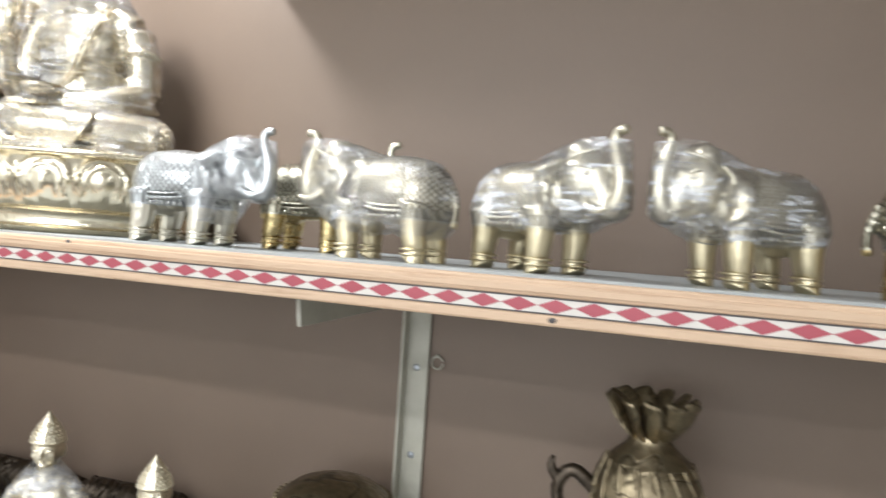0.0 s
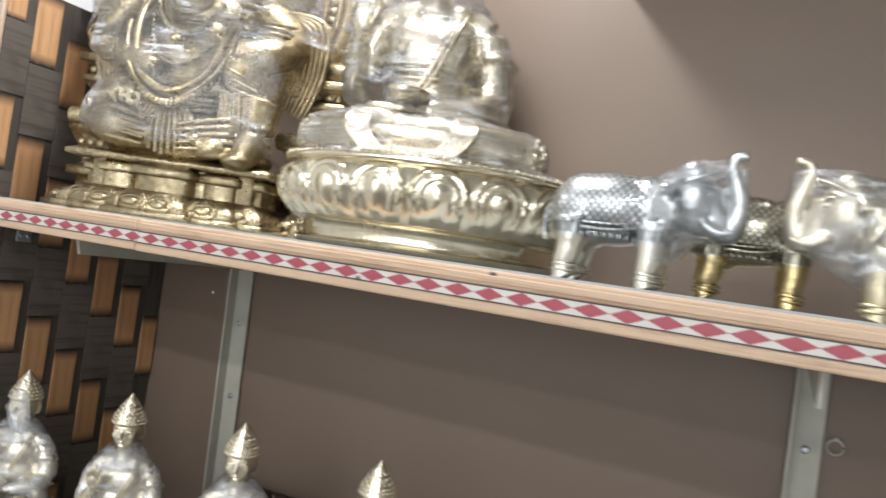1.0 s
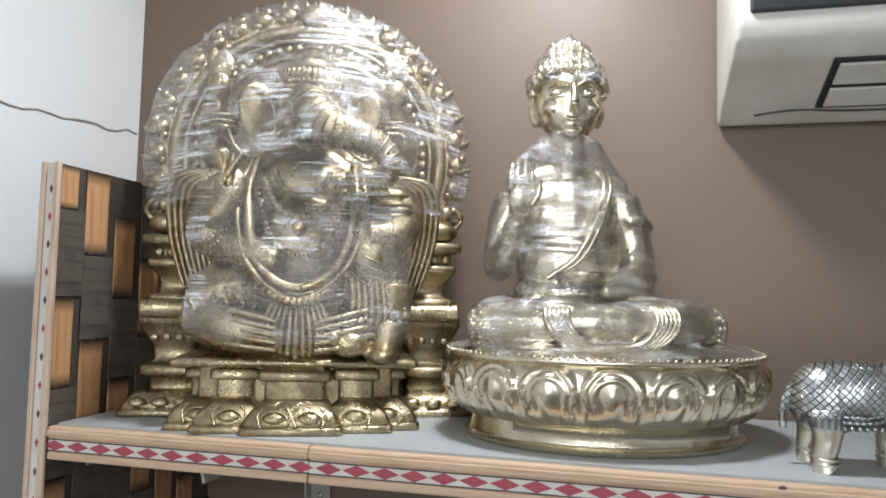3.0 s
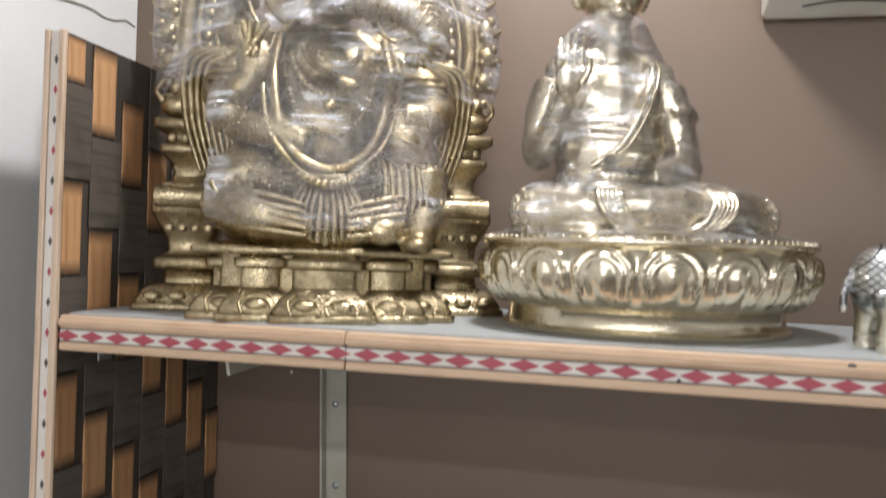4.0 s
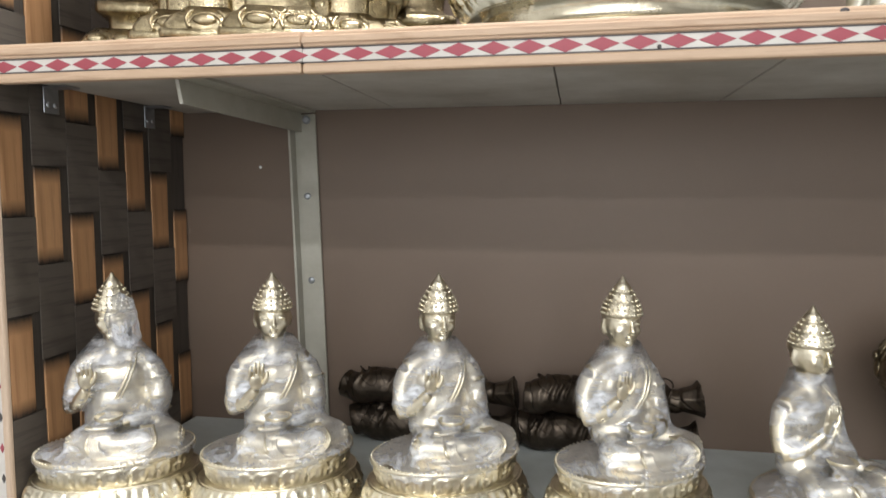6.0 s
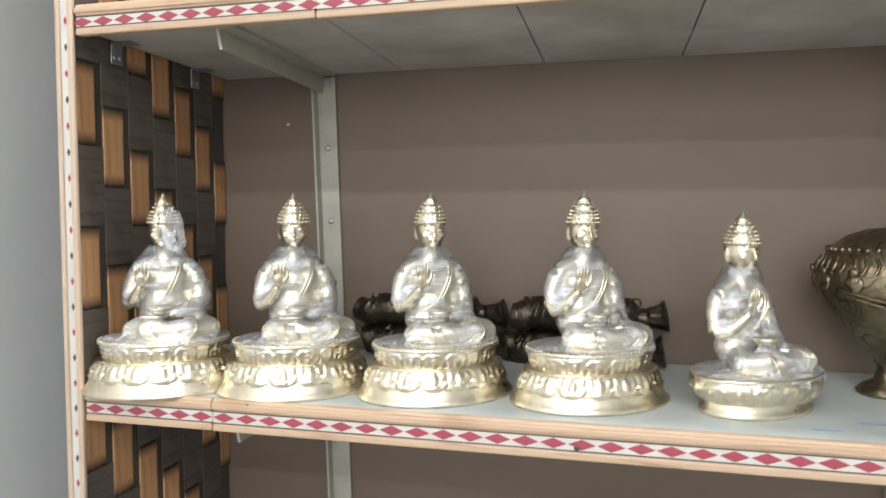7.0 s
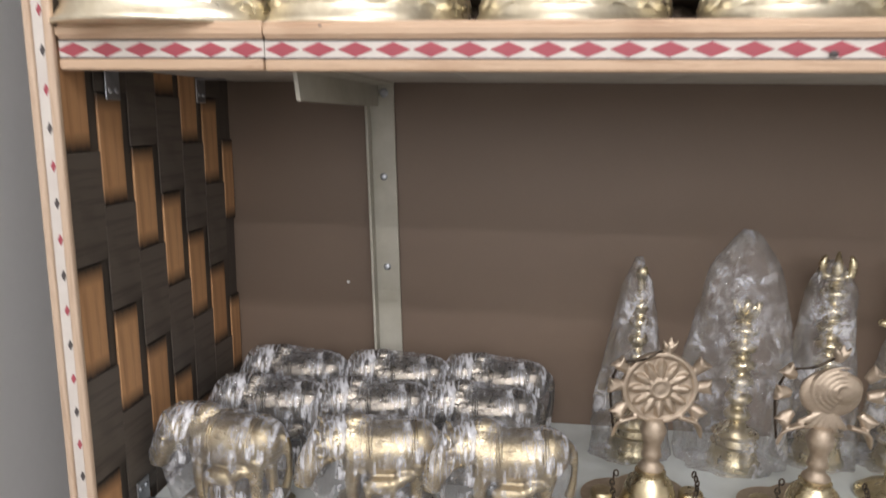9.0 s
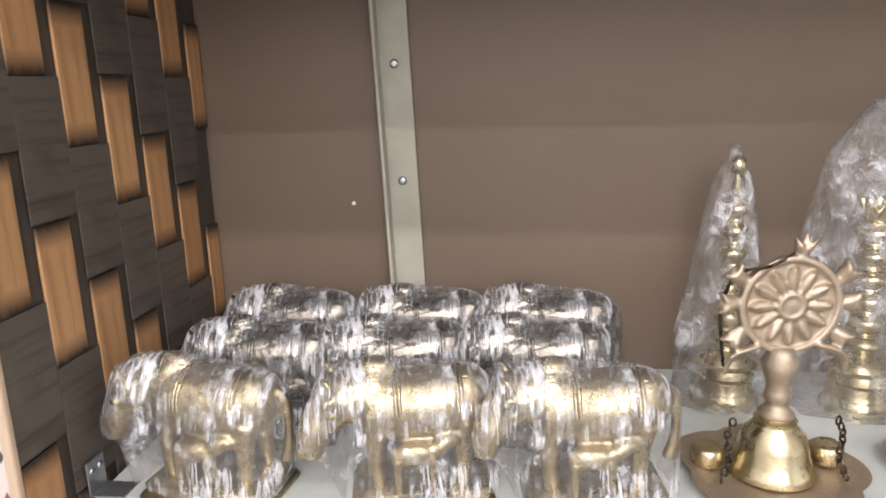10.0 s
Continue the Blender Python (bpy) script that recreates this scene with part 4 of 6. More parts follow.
for n, (x, y, turn, k, m, label) in enumerate(ELEPHANTS):
    if emesh is None:
        e = part("elephant_statue", elephant(), m, smooth=True)
        emesh = e.data
    else:
        e = new("elephant_statue", emesh)
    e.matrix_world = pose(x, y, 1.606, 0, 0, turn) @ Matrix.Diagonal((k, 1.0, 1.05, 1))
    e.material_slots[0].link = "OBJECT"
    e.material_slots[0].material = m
    tagged(e, label, "statue", group="row of elephant statues")
    if n in (0, 2, 3, 4):
        wrapping(e, ([(-0.11, -0.05), (-0.08, 0.0), (-0.03, 0.04), (0.0, 0.075), (0.05, 0.11), (0.08, 0.15)] if n else [(0.03, 0.09), (0.06, 0.15)]), 0.005, e.matrix_world.copy(), "clear film stretched over an elephant and its trunk", axis=0, grow=0.002, wobble=0.002, freq=40, seed=n * 2.0,
                 ends=(0.02, 0.152), low=0.048 if n > 2 else 0.03, material=M_FILMT if n > 2 else M_FILM)


# ---- the large throned figure under its arch ----
def profile_block(bm, cx, cy, hx, hy, prof):
    """A rectangular moulded block; prof is (outward offset, height) pairs from the bottom up."""
    rings = []
    for o, z in prof:
        a, b = hx + o, hy + o
        r = min(0.006, a * 0.2, b * 0.2)
        ring = []
        for sx, sy in ((1, 1), (-1, 1), (-1, -1), (1, -1)):
            pts = [(sx * (a - r), sy * b), (sx * a, sy * (b - r))]
            if sx * sy > 0:
                pts.reverse()
            ring += [bm.verts.new((cx + p[0], cy + p[1], z)) for p in pts]
        rings.append(ring)
    n = len(rings[0])
    for p, q in zip(rings, rings[1:]):
        for i in range(n):
            j = (i + 1) % n
            bm.faces.new((p[i], p[j], q[j], q[i]))
    bm.faces.new(list(reversed(rings[0])))
    bm.faces.new(rings[-1])


def arch_ring(bm, R, r, y, z, a0, a1, n=64, seg=10, flat=1.0):
    pts = [(R * math.cos(a), y, z + R * math.sin(a)) for a in np.linspace(a0, a1, n)]
    rings = []
    for a, p in zip(np.linspace(a0, a1, n), pts):
        e = Vector((math.cos(a), 0, math.sin(a)))
        rings.append([bm.verts.new(Vector(p) + r * (math.cos(t) * e + flat * math.sin(t) * Vector((0, 1, 0)))) for t in np.linspace(0, 2 * math.pi, seg, endpoint=False)])
    for p, q in zip(rings, rings[1:]):
        for i in range(seg):
            j = (i + 1) % seg
            bm.faces.new((p[i], p[j], q[j], q[i]))
    bm.faces.new(rings[0])
    bm.faces.new(list(reversed(rings[-1])))


def throned_figure():
    bm = bmesh.new()
    # body
    ball(bm, (0.0, -0.055, 0.270), (0.098, 0.085, 0.090), seg=24, rings=16)
    ball(bm, (0.0, -0.045, 0.360), (0.092, 0.060, 0.065), seg=24)
    tube(bm, curve([(-0.115, -0.03, 0.375), (0, -0.03, 0.405), (0.115, -0.03, 0.375)], 8), 0.040)
    # legs
    tube(bm, curve([(-0.05, -0.05, 0.195), (-0.12, -0.075, 0.200), (-0.165, -0.085, 0.170)], 8), lerp_list([0.06, 0.052, 0.040], 8))
    tube(bm, curve([(-0.165, -0.085, 0.165), (-0.10, -0.125, 0.145), (-0.02, -0.14, 0.135)], 8), lerp_list([0.042, 0.036, 0.024], 8))
    tube(bm, curve([(0.05, -0.05, 0.195), (0.115, -0.085, 0.225), (0.150, -0.110, 0.215)], 8), lerp_list([0.06, 0.050, 0.042], 8))
    tube(bm, curve([(0.150, -0.112, 0.21), (0.150, -0.120, 0.16), (0.140, -0.135, 0.112)], 8), lerp_list([0.042, 0.032, 0.024], 8))
    ball(bm, (0.135, -0.145, 0.108), (0.026, 0.034, 0.014))
    ball(bm, (0, -0.055, 0.120), (0.165, 0.085, 0.030), seg=28)
    # head, ears, trunk, tall crown
    ball(bm, (0.005, -0.080, 0.488), (0.056, 0.056, 0.058), seg=20, rings=14)
    for s in (-1, 1):
        ball(bm, (0.005 + s * 0.024, -0.108, 0.516), (0.027, 0.026, 0.026))
        ball(bm, (0.010 + s * 0.034, -0.108, 0.464), (0.024, 0.026, 0.028))
    for s in (-1, 1):
        ball(bm, (0.005 + s * 0.086, -0.058, 0.480), (0.040, 0.010, 0.056), rot=(0, s * 18, -s * 24), seg=18)
        tube(bm, curve([(0.005 + s * 0.035, -0.125, 0.440), (0.01 + s * 0.052, -0.160, 0.425)], 4), lerp_list([0.011, 0.006], 4))
    trunk = [Vector(p) for p in curve([(0.008, -0.118, 0.486), (0.018, -0.152, 0.462), (0.046, -0.172, 0.438), (0.088, -0.176, 0.428), (0.126, -0.170, 0.412), (0.142, -0.164, 0.384), (0.128, -0.162, 0.362), (0.108, -0.164, 0.368)], 26)]
    girth = lerp_list([0.036, 0.033, 0.029, 0.024, 0.020, 0.016, 0.013, 0.011], 26)
    tube(bm, trunk, girth, seg=14)
    # four arms
    tube(bm, curve([(-0.115, -0.03, 0.375), (-0.170, -0.05, 0.330), (-0.150, -0.115, 0.300), (-0.115, -0.135, 0.330)], 14), lerp_list([0.036, 0.032, 0.028, 0.020], 14))
    tube(bm, curve([(0.115, -0.03, 0.375), (0.175, -0.05, 0.330), (0.155, -0.120, 0.290), (0.105, -0.145, 0.285)], 14), lerp_list([0.036, 0.032, 0.030, 0.022], 14))
    tube(bm, curve([(-0.11, -0.02, 0.395), (-0.165, -0.03, 0.430), (-0.150, -0.065, 0.500)], 12), lerp_list([0.032, 0.028, 0.018], 12))
    tube(bm, curve([(0.11, -0.02, 0.395), (0.170, -0.03, 0.430), (0.155, -0.065, 0.500)], 12), lerp_list([0.032, 0.028, 0.018], 12))
    ball(bm, (-0.148, -0.075, 0.520), (0.022, 0.018, 0.026))
    ball(bm, (0.153, -0.075, 0.520), (0.022, 0.018, 0.026))
    ball(bm, (-0.112, -0.140, 0.350), (0.028, 0.016, 0.034))
    # small animal beside the foot
    ball(bm, (0.085, -0.150, 0.125), (0.030, 0.018, 0.020))
    ball(bm, (0.058, -0.158, 0.135), (0.014, 0.012, 0.012))
    body = fuse(bm, 0.0042, 2)
    d = bmesh.new()
    # drapery falling at both sides in strands
    for s in (-1, 1):
        for k in range(8):
            o = 0.0105 * k
            tube(d, curve([(s * (0.120 + 0.4 * o), -0.045, 0.372 + 0.25 * o), (s * (0.152 + o), -0.040, 0.352 + 0.3 * o), (s * (0.160 + 0.95 * o), -0.030, 0.290), (s * (0.148 + 0.75 * o), -0.035, 0.225 - 0.25 * o)], 14), lerp_list([0.004, 0.0062, 0.0062, 0.003], 14), seg=8)
    # raised knee and round bolster end, both chased in rings
    ball(d, (0.116, -0.128, 0.258), (0.042, 0.034, 0.050), seg=22, rings=14)
    for k in range(9):
        tube(d, curve([(0.084 + 0.010 * k, -0.148 + 0.004 * abs(k - 4), 0.222), (0.090 + 0.010 * k, -0.150 + 0.004 * abs(k - 4), 0.180), (0.078 + 0.012 * k, -0.146, 0.140 + 0.003 * k)], 7), lerp_list([0.0062, 0.0068, 0.0030], 7), seg=8)
    for k in range(7):
        a = -0.9 + 0.3 * k
        tube(d, curve([(0.076 + 0.004 * k, -0.140, 0.262 + 0.030 * a), (0.112, -0.1635 + 0.012 * abs(a), 0.250 + 0.042 * a), (0.154, -0.142, 0.236 + 0.036 * a)], 9), 0.0022, seg=6)
    ball(d, (-0.146, -0.112, 0.284), (0.034, 0.032, 0.034), seg=20, rings=14)
    for q, off in ((0.012, 0.031), (0.022, 0.025), (0.030, 0.014)):
        for i in range(int(q * 900)):
            a = 2 * math.pi * i / int(q * 900)
            ball(d, (-0.146 + q * math.cos(a), -0.112 - off, 0.284 + q * math.sin(a)), 0.0030, seg=6, rings=4)
    tube(d, curve([(-0.140, -0.090, 0.275), (-0.090, -0.132, 0.262), (-0.030, -0.158, 0.240)], 9), lerp_list([0.030, 0.026, 0.016], 9), seg=14)
    for k in range(6):
        tube(d, [(-0.118 + 0.016 * k, -0.128 - 0.005 * k + 0.010 * math.cos(a) - 0.010, 0.266 - 0.004 * k + 0.026 * math.sin(a)) for a in np.linspace(-1.5, 1.5, 9)], 0.0024, seg=6)
    # crown
    lathe(d, [(0.052, 0.0), (0.056, 0.008), (0.050, 0.014), (0.046, 0.030), (0.050, 0.034), (0.040, 0.046), (0.034, 0.062), (0.037, 0.066), (0.026, 0.080), (0.018, 0.092), (0.020, 0.096), (0.010, 0.108), (0.002, 0.118)], pose(0.005, -0.078, 0.522) @ Matrix.Diagonal((1, 1, 0.62, 1)), 24)
    # garlands, girdle and ornaments
    for off, r in ((0.0, 0.0075), (0.016, 0.0042)):
        tube(d, curve([(-0.080 - off * 0.6, -0.075, 0.405), (-0.085 - off, -0.135, 0.330), (-0.062 - off, -0.160, 0.240), (0.0, -0.168, 0.205 - off), (0.062 + off, -0.160, 0.240), (0.088 + off, -0.135, 0.330), (0.082 + off * 0.6, -0.075, 0.405)], 40), r, seg=8)
    for i in range(25):
        a = math.pi * (0.08 + 0.84 * i / 24)
        ball(d, (0.062 * math.cos(a), -0.118 - 0.022 * math.sin(a), 0.385 - 0.075 * math.sin(a)), 0.0062, seg=8, rings=5)
        ball(d, (0.045 * math.cos(a), -0.118 - 0.020 * math.sin(a), 0.392 - 0.050 * math.sin(a)), 0.0050, seg=8, rings=5)
    lathe(d, [(0.004, -0.012), (0.011, -0.004), (0.012, 0.003), (0.004, 0.010)], pose(0.0, -0.158, 0.292), 12)
    for k in range(4):
        tube(d, curve([(-0.104, -0.040, 0.222 - 0.009 * k), (-0.07, -0.120, 0.216 - 0.009 * k), (0, -0.148, 0.206 - 0.009 * k), (0.07, -0.120, 0.216 - 0.009 * k), (0.104, -0.040, 0.222 - 0.009 * k)], 24), 0.0042, seg=8)
    for k in range(11):
        x = -0.060 + 0.012 * k
        tube(d, curve([(x * 0.6, -0.150, 0.185), (x * 0.9, -0.158, 0.150), (x, -0.150, 0.105 + 0.02 * abs(k - 5) / 5)], 6), 0.0052, seg=8)
    for s in (-1, 1):
        for k in range(4):
            tube(d, curve([(s * (0.105 + 0.018 * k), -0.068, 0.238 - 0.006 * k), (s * (0.118 + 0.018 * k), -0.122, 0.205 - 0.006 * k), (s * (0.104 + 0.016 * k), -0.130, 0.160)], 8), 0.0036, seg=8)
        for k in range(2):
            tube(d, [(s * 0.150 + 0.034 * math.cos(a), -0.045 + 0.034 * math.sin(a), 0.345 + 0.012 * k) for a in np.linspace(0, 2 * math.pi, 20)], 0.0038, seg=6)
            tube(d, [(0.005 + s * 0.022 + 0.010 * math.cos(a), -0.140, 0.486 + 0.007 * math.sin(a)) for a in np.linspace(0, 2 * math.pi, 14)], 0.0016, seg=6)
        tube(d, [(0.005 + s * (0.098) + 0.040 * math.cos(a), -0.070, 0.465 + 0.054 * math.sin(a)) for a in np.linspace(0, 2 * math.pi, 28)], 0.0034, seg=6)
    for k in range(2, 24):
        e = (trunk[k + 1] - trunk[k - 1]).normalized()
        u = e.cross(Vector((0.3, 1, 0.2))).normalized()
        w = e.cross(u)
        tube(d, [trunk[k] + (girth[k] + 0.0002) * (math.cos(t) * u + math.sin(t) * w) for t in np.linspace(0, 2 * math.pi, 18)], 0.0022, seg=6)
    # jewelled band over the brow, belly chains, anklets and cloth pattern
    for i in range(19):
        a = math.pi * (1.04 + 0.92 * i / 18)
        ball(d, (0.005 + 0.056 * math.cos(a), -0.080 + 0.058 * math.sin(a), 0.530), (0.006, 0.005, 0.009), seg=8, rings=5)
        ball(d, (0.005 + 0.054 * math.cos(a), -0.082 + 0.060 * math.sin(a), 0.516), 0.0042, seg=8, rings=5)
    for k in range(34):
        a = math.pi * (1.03 + 0.94 * k / 33)
        ball(d, (0.104 * math.cos(a), -0.110 - 0.060 * abs(math.sin(a)), 0.345 + 0.160 * math.sin(a)), (0.0075, 0.006, 0.0075), seg=8, rings=5)
        ball(d, (0.070 * math.cos(a), -0.112 - 0.040 * abs(math.sin(a)), 0.365 + 0.112 * math.sin(a)), 0.0046, seg=8, rings=5)
    for s in (-1, 1):
        for j in range(6):
            for i in range(5):
                b = -0.5 + 0.30 * i
                ball(d, (s * (0.070 + 0.017 * j), -0.072 - 0.052 * math.cos(b), 0.200 - 0.005 * j + 0.048 * math.sin(b) + (0.022 * j / 5 if s > 0 else -0.012 * j / 5)), (0.0052, 0.0045, 0.0052), seg=6, rings=4)
        for k in range(3):
            tube(d, [(s * 0.152 + 0.031 * math.cos(a), -0.098 + 0.031 * math.sin(a), 0.318 + 0.009 * k) for a in np.linspace(0, 2 * math.pi, 20)], 0.0034, seg=6)
            tube(d, [(s * 0.150 + 0.029 * math.cos(a), -0.050 + 0.029 * math.sin(a), 0.455 + 0.009 * k) for a in np.linspace(0, 2 * math.pi, 20)], 0.0032, seg=6)
    for k in range(4):
        tube(d, [(-0.112 - 0.010 * (k % 2), -0.150 - 0.003 * k, 0.352) , (-0.130 + 0.012 * k, -0.156, 0.398)], [0.0075, 0.005], seg=8)
    for s in (-1, 1):
        for k in range(5):
            tube(d, curve([(s * 0.176, -0.098, 0.186 - 0.013 * k), (s * 0.100, -0.152, 0.172 - 0.012 * k), (s * 0.030, -0.166, 0.156 - 0.010 * k)], 10), lerp_list([0.003, 0.005, 0.003], 10), seg=8)
    # things held: an axe and a flower
    tube(d, [(-0.150, -0.075, 0.480), (-0.150, -0.075, 0.560)], 0.0065, seg=10)
    ball(d, (-0.146, -0.080, 0.548), (0.024, 0.010, 0.026))
    ball(d, (-0.160, -0.080, 0.560), (0.012, 0.008, 0.016))
    for i in range(7):
        a = 2 * math.pi * i / 7
        ball(d, (0.155 + 0.018 * math.cos(a), -0.080, 0.555 + 0.018 * math.sin(a)), (0.010, 0.008, 0.010), seg=8, rings=6)
    ball(d, (0.155, -0.084, 0.555), 0.011)
    seat = Matrix.Translation((0, 0, 0.0)) @ Matrix.Diagonal((0.95, 1, 1.04, 1))
    bmesh.ops.transform(body, matrix=seat, verts=body.verts)
    bmesh.ops.transform(d, matrix=seat, verts=d.verts)
    # stepped front plinth: flared lobed feet, neck, top plates
    foot = [(0.024, 0.0), (0.026, 0.001), (0.026, 0.008), (0.021, 0.009), (0.022, 0.013), (0.014, 0.024), (0.003, 0.030), (-0.002, 0.035)]
    neck = [(0.002, 0.040), (0.002, 0.074)]
    plate = [(-0.004, 0.070), (0.010, 0.073), (0.011, 0.075), (0.011, 0.087), (0.004, 0.089), (0.000, 0.096)]
    for cx, hx, front in ((0.0, 0.050, -0.150), (-0.092, 0.032, -0.130), (0.092, 0.032, -0.130), (-0.140, 0.026, -0.107), (0.140, 0.026, -0.107)):
        hy = (0.06 - front) / 2
        profile_block(d, cx, (0.06 + front) / 2 - 0.007, hx - 0.002, hy + 0.007, [(o, z * 1.3) for o, z in foot])
        for prof in (neck, plate):
            profile_block(d, cx, (0.06 + front) / 2 + 0.008, hx - 0.006, hy - 0.008, prof)
        n = max(1, round(hx * 2 / 0.050))
        for i in range(n):
            x = cx - hx + hx * 2 * (i + 0.5) / n
            ball(d, (x, front - 0.0335, 0.0240), (0.015, 0.0055, 0.0085), rot=(-32, 0, 0), seg=14, rings=8)
            for q in (-1, 1):
                tube(d, curve([(x + q * 0.018, front - 0.040, 0.012), (x + q * 0.024, front - 0.030, 0.026), (x + q * 0.016, front - 0.022, 0.038)], 7), 0.0022, seg=6)
            tube(d, [(x + 0.020 * math.cos(a), front - 0.0355 + 0.008 * math.sin(a), 0.0190 + 0.0145 * math.sin(a)) for a in np.linspace(0, math.pi, 11)], 0.0015, seg=6)
    profile_block(d, 0, -0.020, 0.150, 0.086, [(0.0, 0.030), (0.0, 0.092)])
    profile_block(d, 0, -0.026, 0.182, 0.104, [(0.0, 0.092), (0.005, 0.095), (0.005, 0.102), (-0.004, 0.106), (-0.008, 0.109)])
    profile_block(d, 0, -0.01, 0.160, 0.085, [(0, 0.02), (0, 0.106), (-0.01, 0.111), (-0.03, 0.114)])
    # side pedestals
    ped = [(0.016, 0.0), (0.018, 0.001), (0.018, 0.010), (0.012, 0.012), (0.011, 0.022), (0.000, 0.032), (-0.004, 0.036), (-0.004, 0.062), (0.008, 0.065), (0.010, 0.067), (0.010, 0.080), (0.000, 0.083), (-0.008, 0.092), (-0.006, 0.112),
           (0.008, 0.140), (0.012, 0.150), (0.014, 0.152), (0.014, 0.168), (-0.002, 0.170), (-0.004, 0.182), (0.004, 0.186), (0.004, 0.198), (-0.010, 0.202), (-0.012, 0.216), (-0.008, 0.232), (0.004, 0.246), (0.006, 0.248), (0.006, 0.258), (-0.002, 0.260), (-0.002, 0.280), (0.012, 0.283), (0.014, 0.285), (0.014, 0.298), (0.004, 0.300)]
    for s in (-1, 1):
        profile_block(d, s * 0.214, 0.042, 0.042, 0.042, ped)
        tube(d, [(s * 0.150, -0.012, 0.176), (s * 0.262, -0.012, 0.176)], 0.017, seg=16)
        for i in range(8):
            a = 2 * math.pi * i / 8
            ball(d, (s * 0.150 - s * 0.002, -0.012 + 0.010 * math.cos(a), 0.176 + 0.010 * math.sin(a)), 0.0055, seg=8, rings=5)
        for z, o in ((0.021, 0.011), (0.270, -0.002), (0.128, 0.003)):
            for i in range(4):
                ball(d, (s * 0.214 - 0.030 + 0.020 * i, 0.042 - 0.042 - o, z), (0.008, 0.0030, 0.007), seg=10, rings=6)
        profile_block(d, s * 0.224, 0.036, 0.044, 0.044, [(0.022, 0.0), (0.024, 0.001), (0.024, 0.010), (0.019, 0.012), (0.019, 0.017), (0.010, 0.032), (0.0, 0.042)])
        for i in range(3):
            ball(d, (s * 0.224 - 0.036 + 0.036 * i, -0.027, 0.024), (0.014, 0.0055, 0.0085), rot=(-32, 0, 0), seg=14, rings=8)
        # crouching lion on the pedestal
        ball(d, (s * 0.232, 0.012, 0.320), (0.034, 0.022, 0.020))
        ball(d, (s * 0.205, -0.002, 0.338), (0.016, 0.015, 0.015))
        tube(d, [(s * 0.212, -0.008, 0.318), (s * 0.204, -0.012, 0.300)], 0.007, seg=8)
        tube(d, curve([(s * 0.258, 0.014, 0.322), (s * 0.272, 0.014, 0.345), (s * 0.260, 0.014, 0.362)], 8), 0.005, seg=8)
    # arch: polished ring, carved inner band, flames outside
    a0, a1, zc = -0.52, math.pi + 0.52, 0.446
    arch_ring(d, 0.232, 0.0125, 0.030, zc, a0, a1)
    arch_ring(d, 0.214, 0.0050, 0.026, zc, a0, a1)
    arch_ring(d, 0.201, 0.0130, 0.036, zc, a0, a1, flat=0.35)
    arch_ring(d, 0.186, 0.0050, 0.030, zc, a0, a1)
    arch_ring(d, 0.250, 0.0110, 0.034, zc, a0, a1, flat=0.5)
    for i in range(46):
        a = a0 + (a1 - a0) * (i + 0.5) / 46
        ball(d, (0.201 * math.cos(a), 0.029, zc + 0.201 * math.sin(a)), (0.009, 0.006, 0.009), seg=8, rings=6)
    n = 23
    for i in range(n):
        a = -0.36 + (math.pi + 0.72) * i / (n - 1)
        M = pose(0.256 * math.cos(a), 0.030, zc + 0.256 * math.sin(a)) @ Euler((0, math.pi / 2 - a, 0)).to_matrix().to_4x4()
        s = 1 if math.cos(a) > 0 else -1
        ball(d, (0, 0, 0.006), (0.018, 0.013, 0.015), M, seg=12, rings=8)
        ball(d, (-s * 0.011, -0.004, 0.016), (0.009, 0.009, 0.009), M, seg=10, rings=7)
        tube(d, curve([(s * 0.006, 0, 0.010), (s * 0.010, 0, 0.021), (s * 0.004, 0, 0.035)], 7), lerp_list([0.010, 0.0075, 0.0012], 7), M, seg=8)
        ball(d, (s * 0.012, 0, -0.002), (0.010, 0.010, 0.008), M, seg=10, rings=7)
    # top mask of the arch
    ball(d, (0, 0.022, zc + 0.256), (0.026, 0.018, 0.022))
    for k in (-1, 0, 1):
        tube(d, curve([(k * 0.012, 0.02, zc + 0.262), (k * 0.017, 0.02, zc + 0.285)], 4), lerp_list([0.008, 0.002], 4), seg=8)
    return join(body, d)


THRONE = pose(0.310, 0.206, 1.606, 0, 0, 21)
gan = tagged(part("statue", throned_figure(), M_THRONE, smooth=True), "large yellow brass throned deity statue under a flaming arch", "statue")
gan.matrix_world = THRONE
gz = [(0.13 + 0.05 * i, 0.13 + 0.05 * i + 0.07) for i in range(12)]
sheet = wrap_mesh(gan.data, gz, 0.008, grow=0.002, wobble=0.003, freq=22, seed=3.0, ends=(0.05, 0.74), smooth=6)
bmesh.ops.delete(sheet, geom=[v for v in sheet.verts if v.co.y > 0.045 or (abs(v.co.x) > 0.175 and v.co.z < 0.34)], context="VERTS")
w = tagged(part("plastic_wrap", sheet, M_SHEET, smooth=True), "outer turns of clear film stretched across the arched statue", "plastic wrap", group="clear plastic wraps")
w.matrix_world, w.visible_shadow = THRONE, False


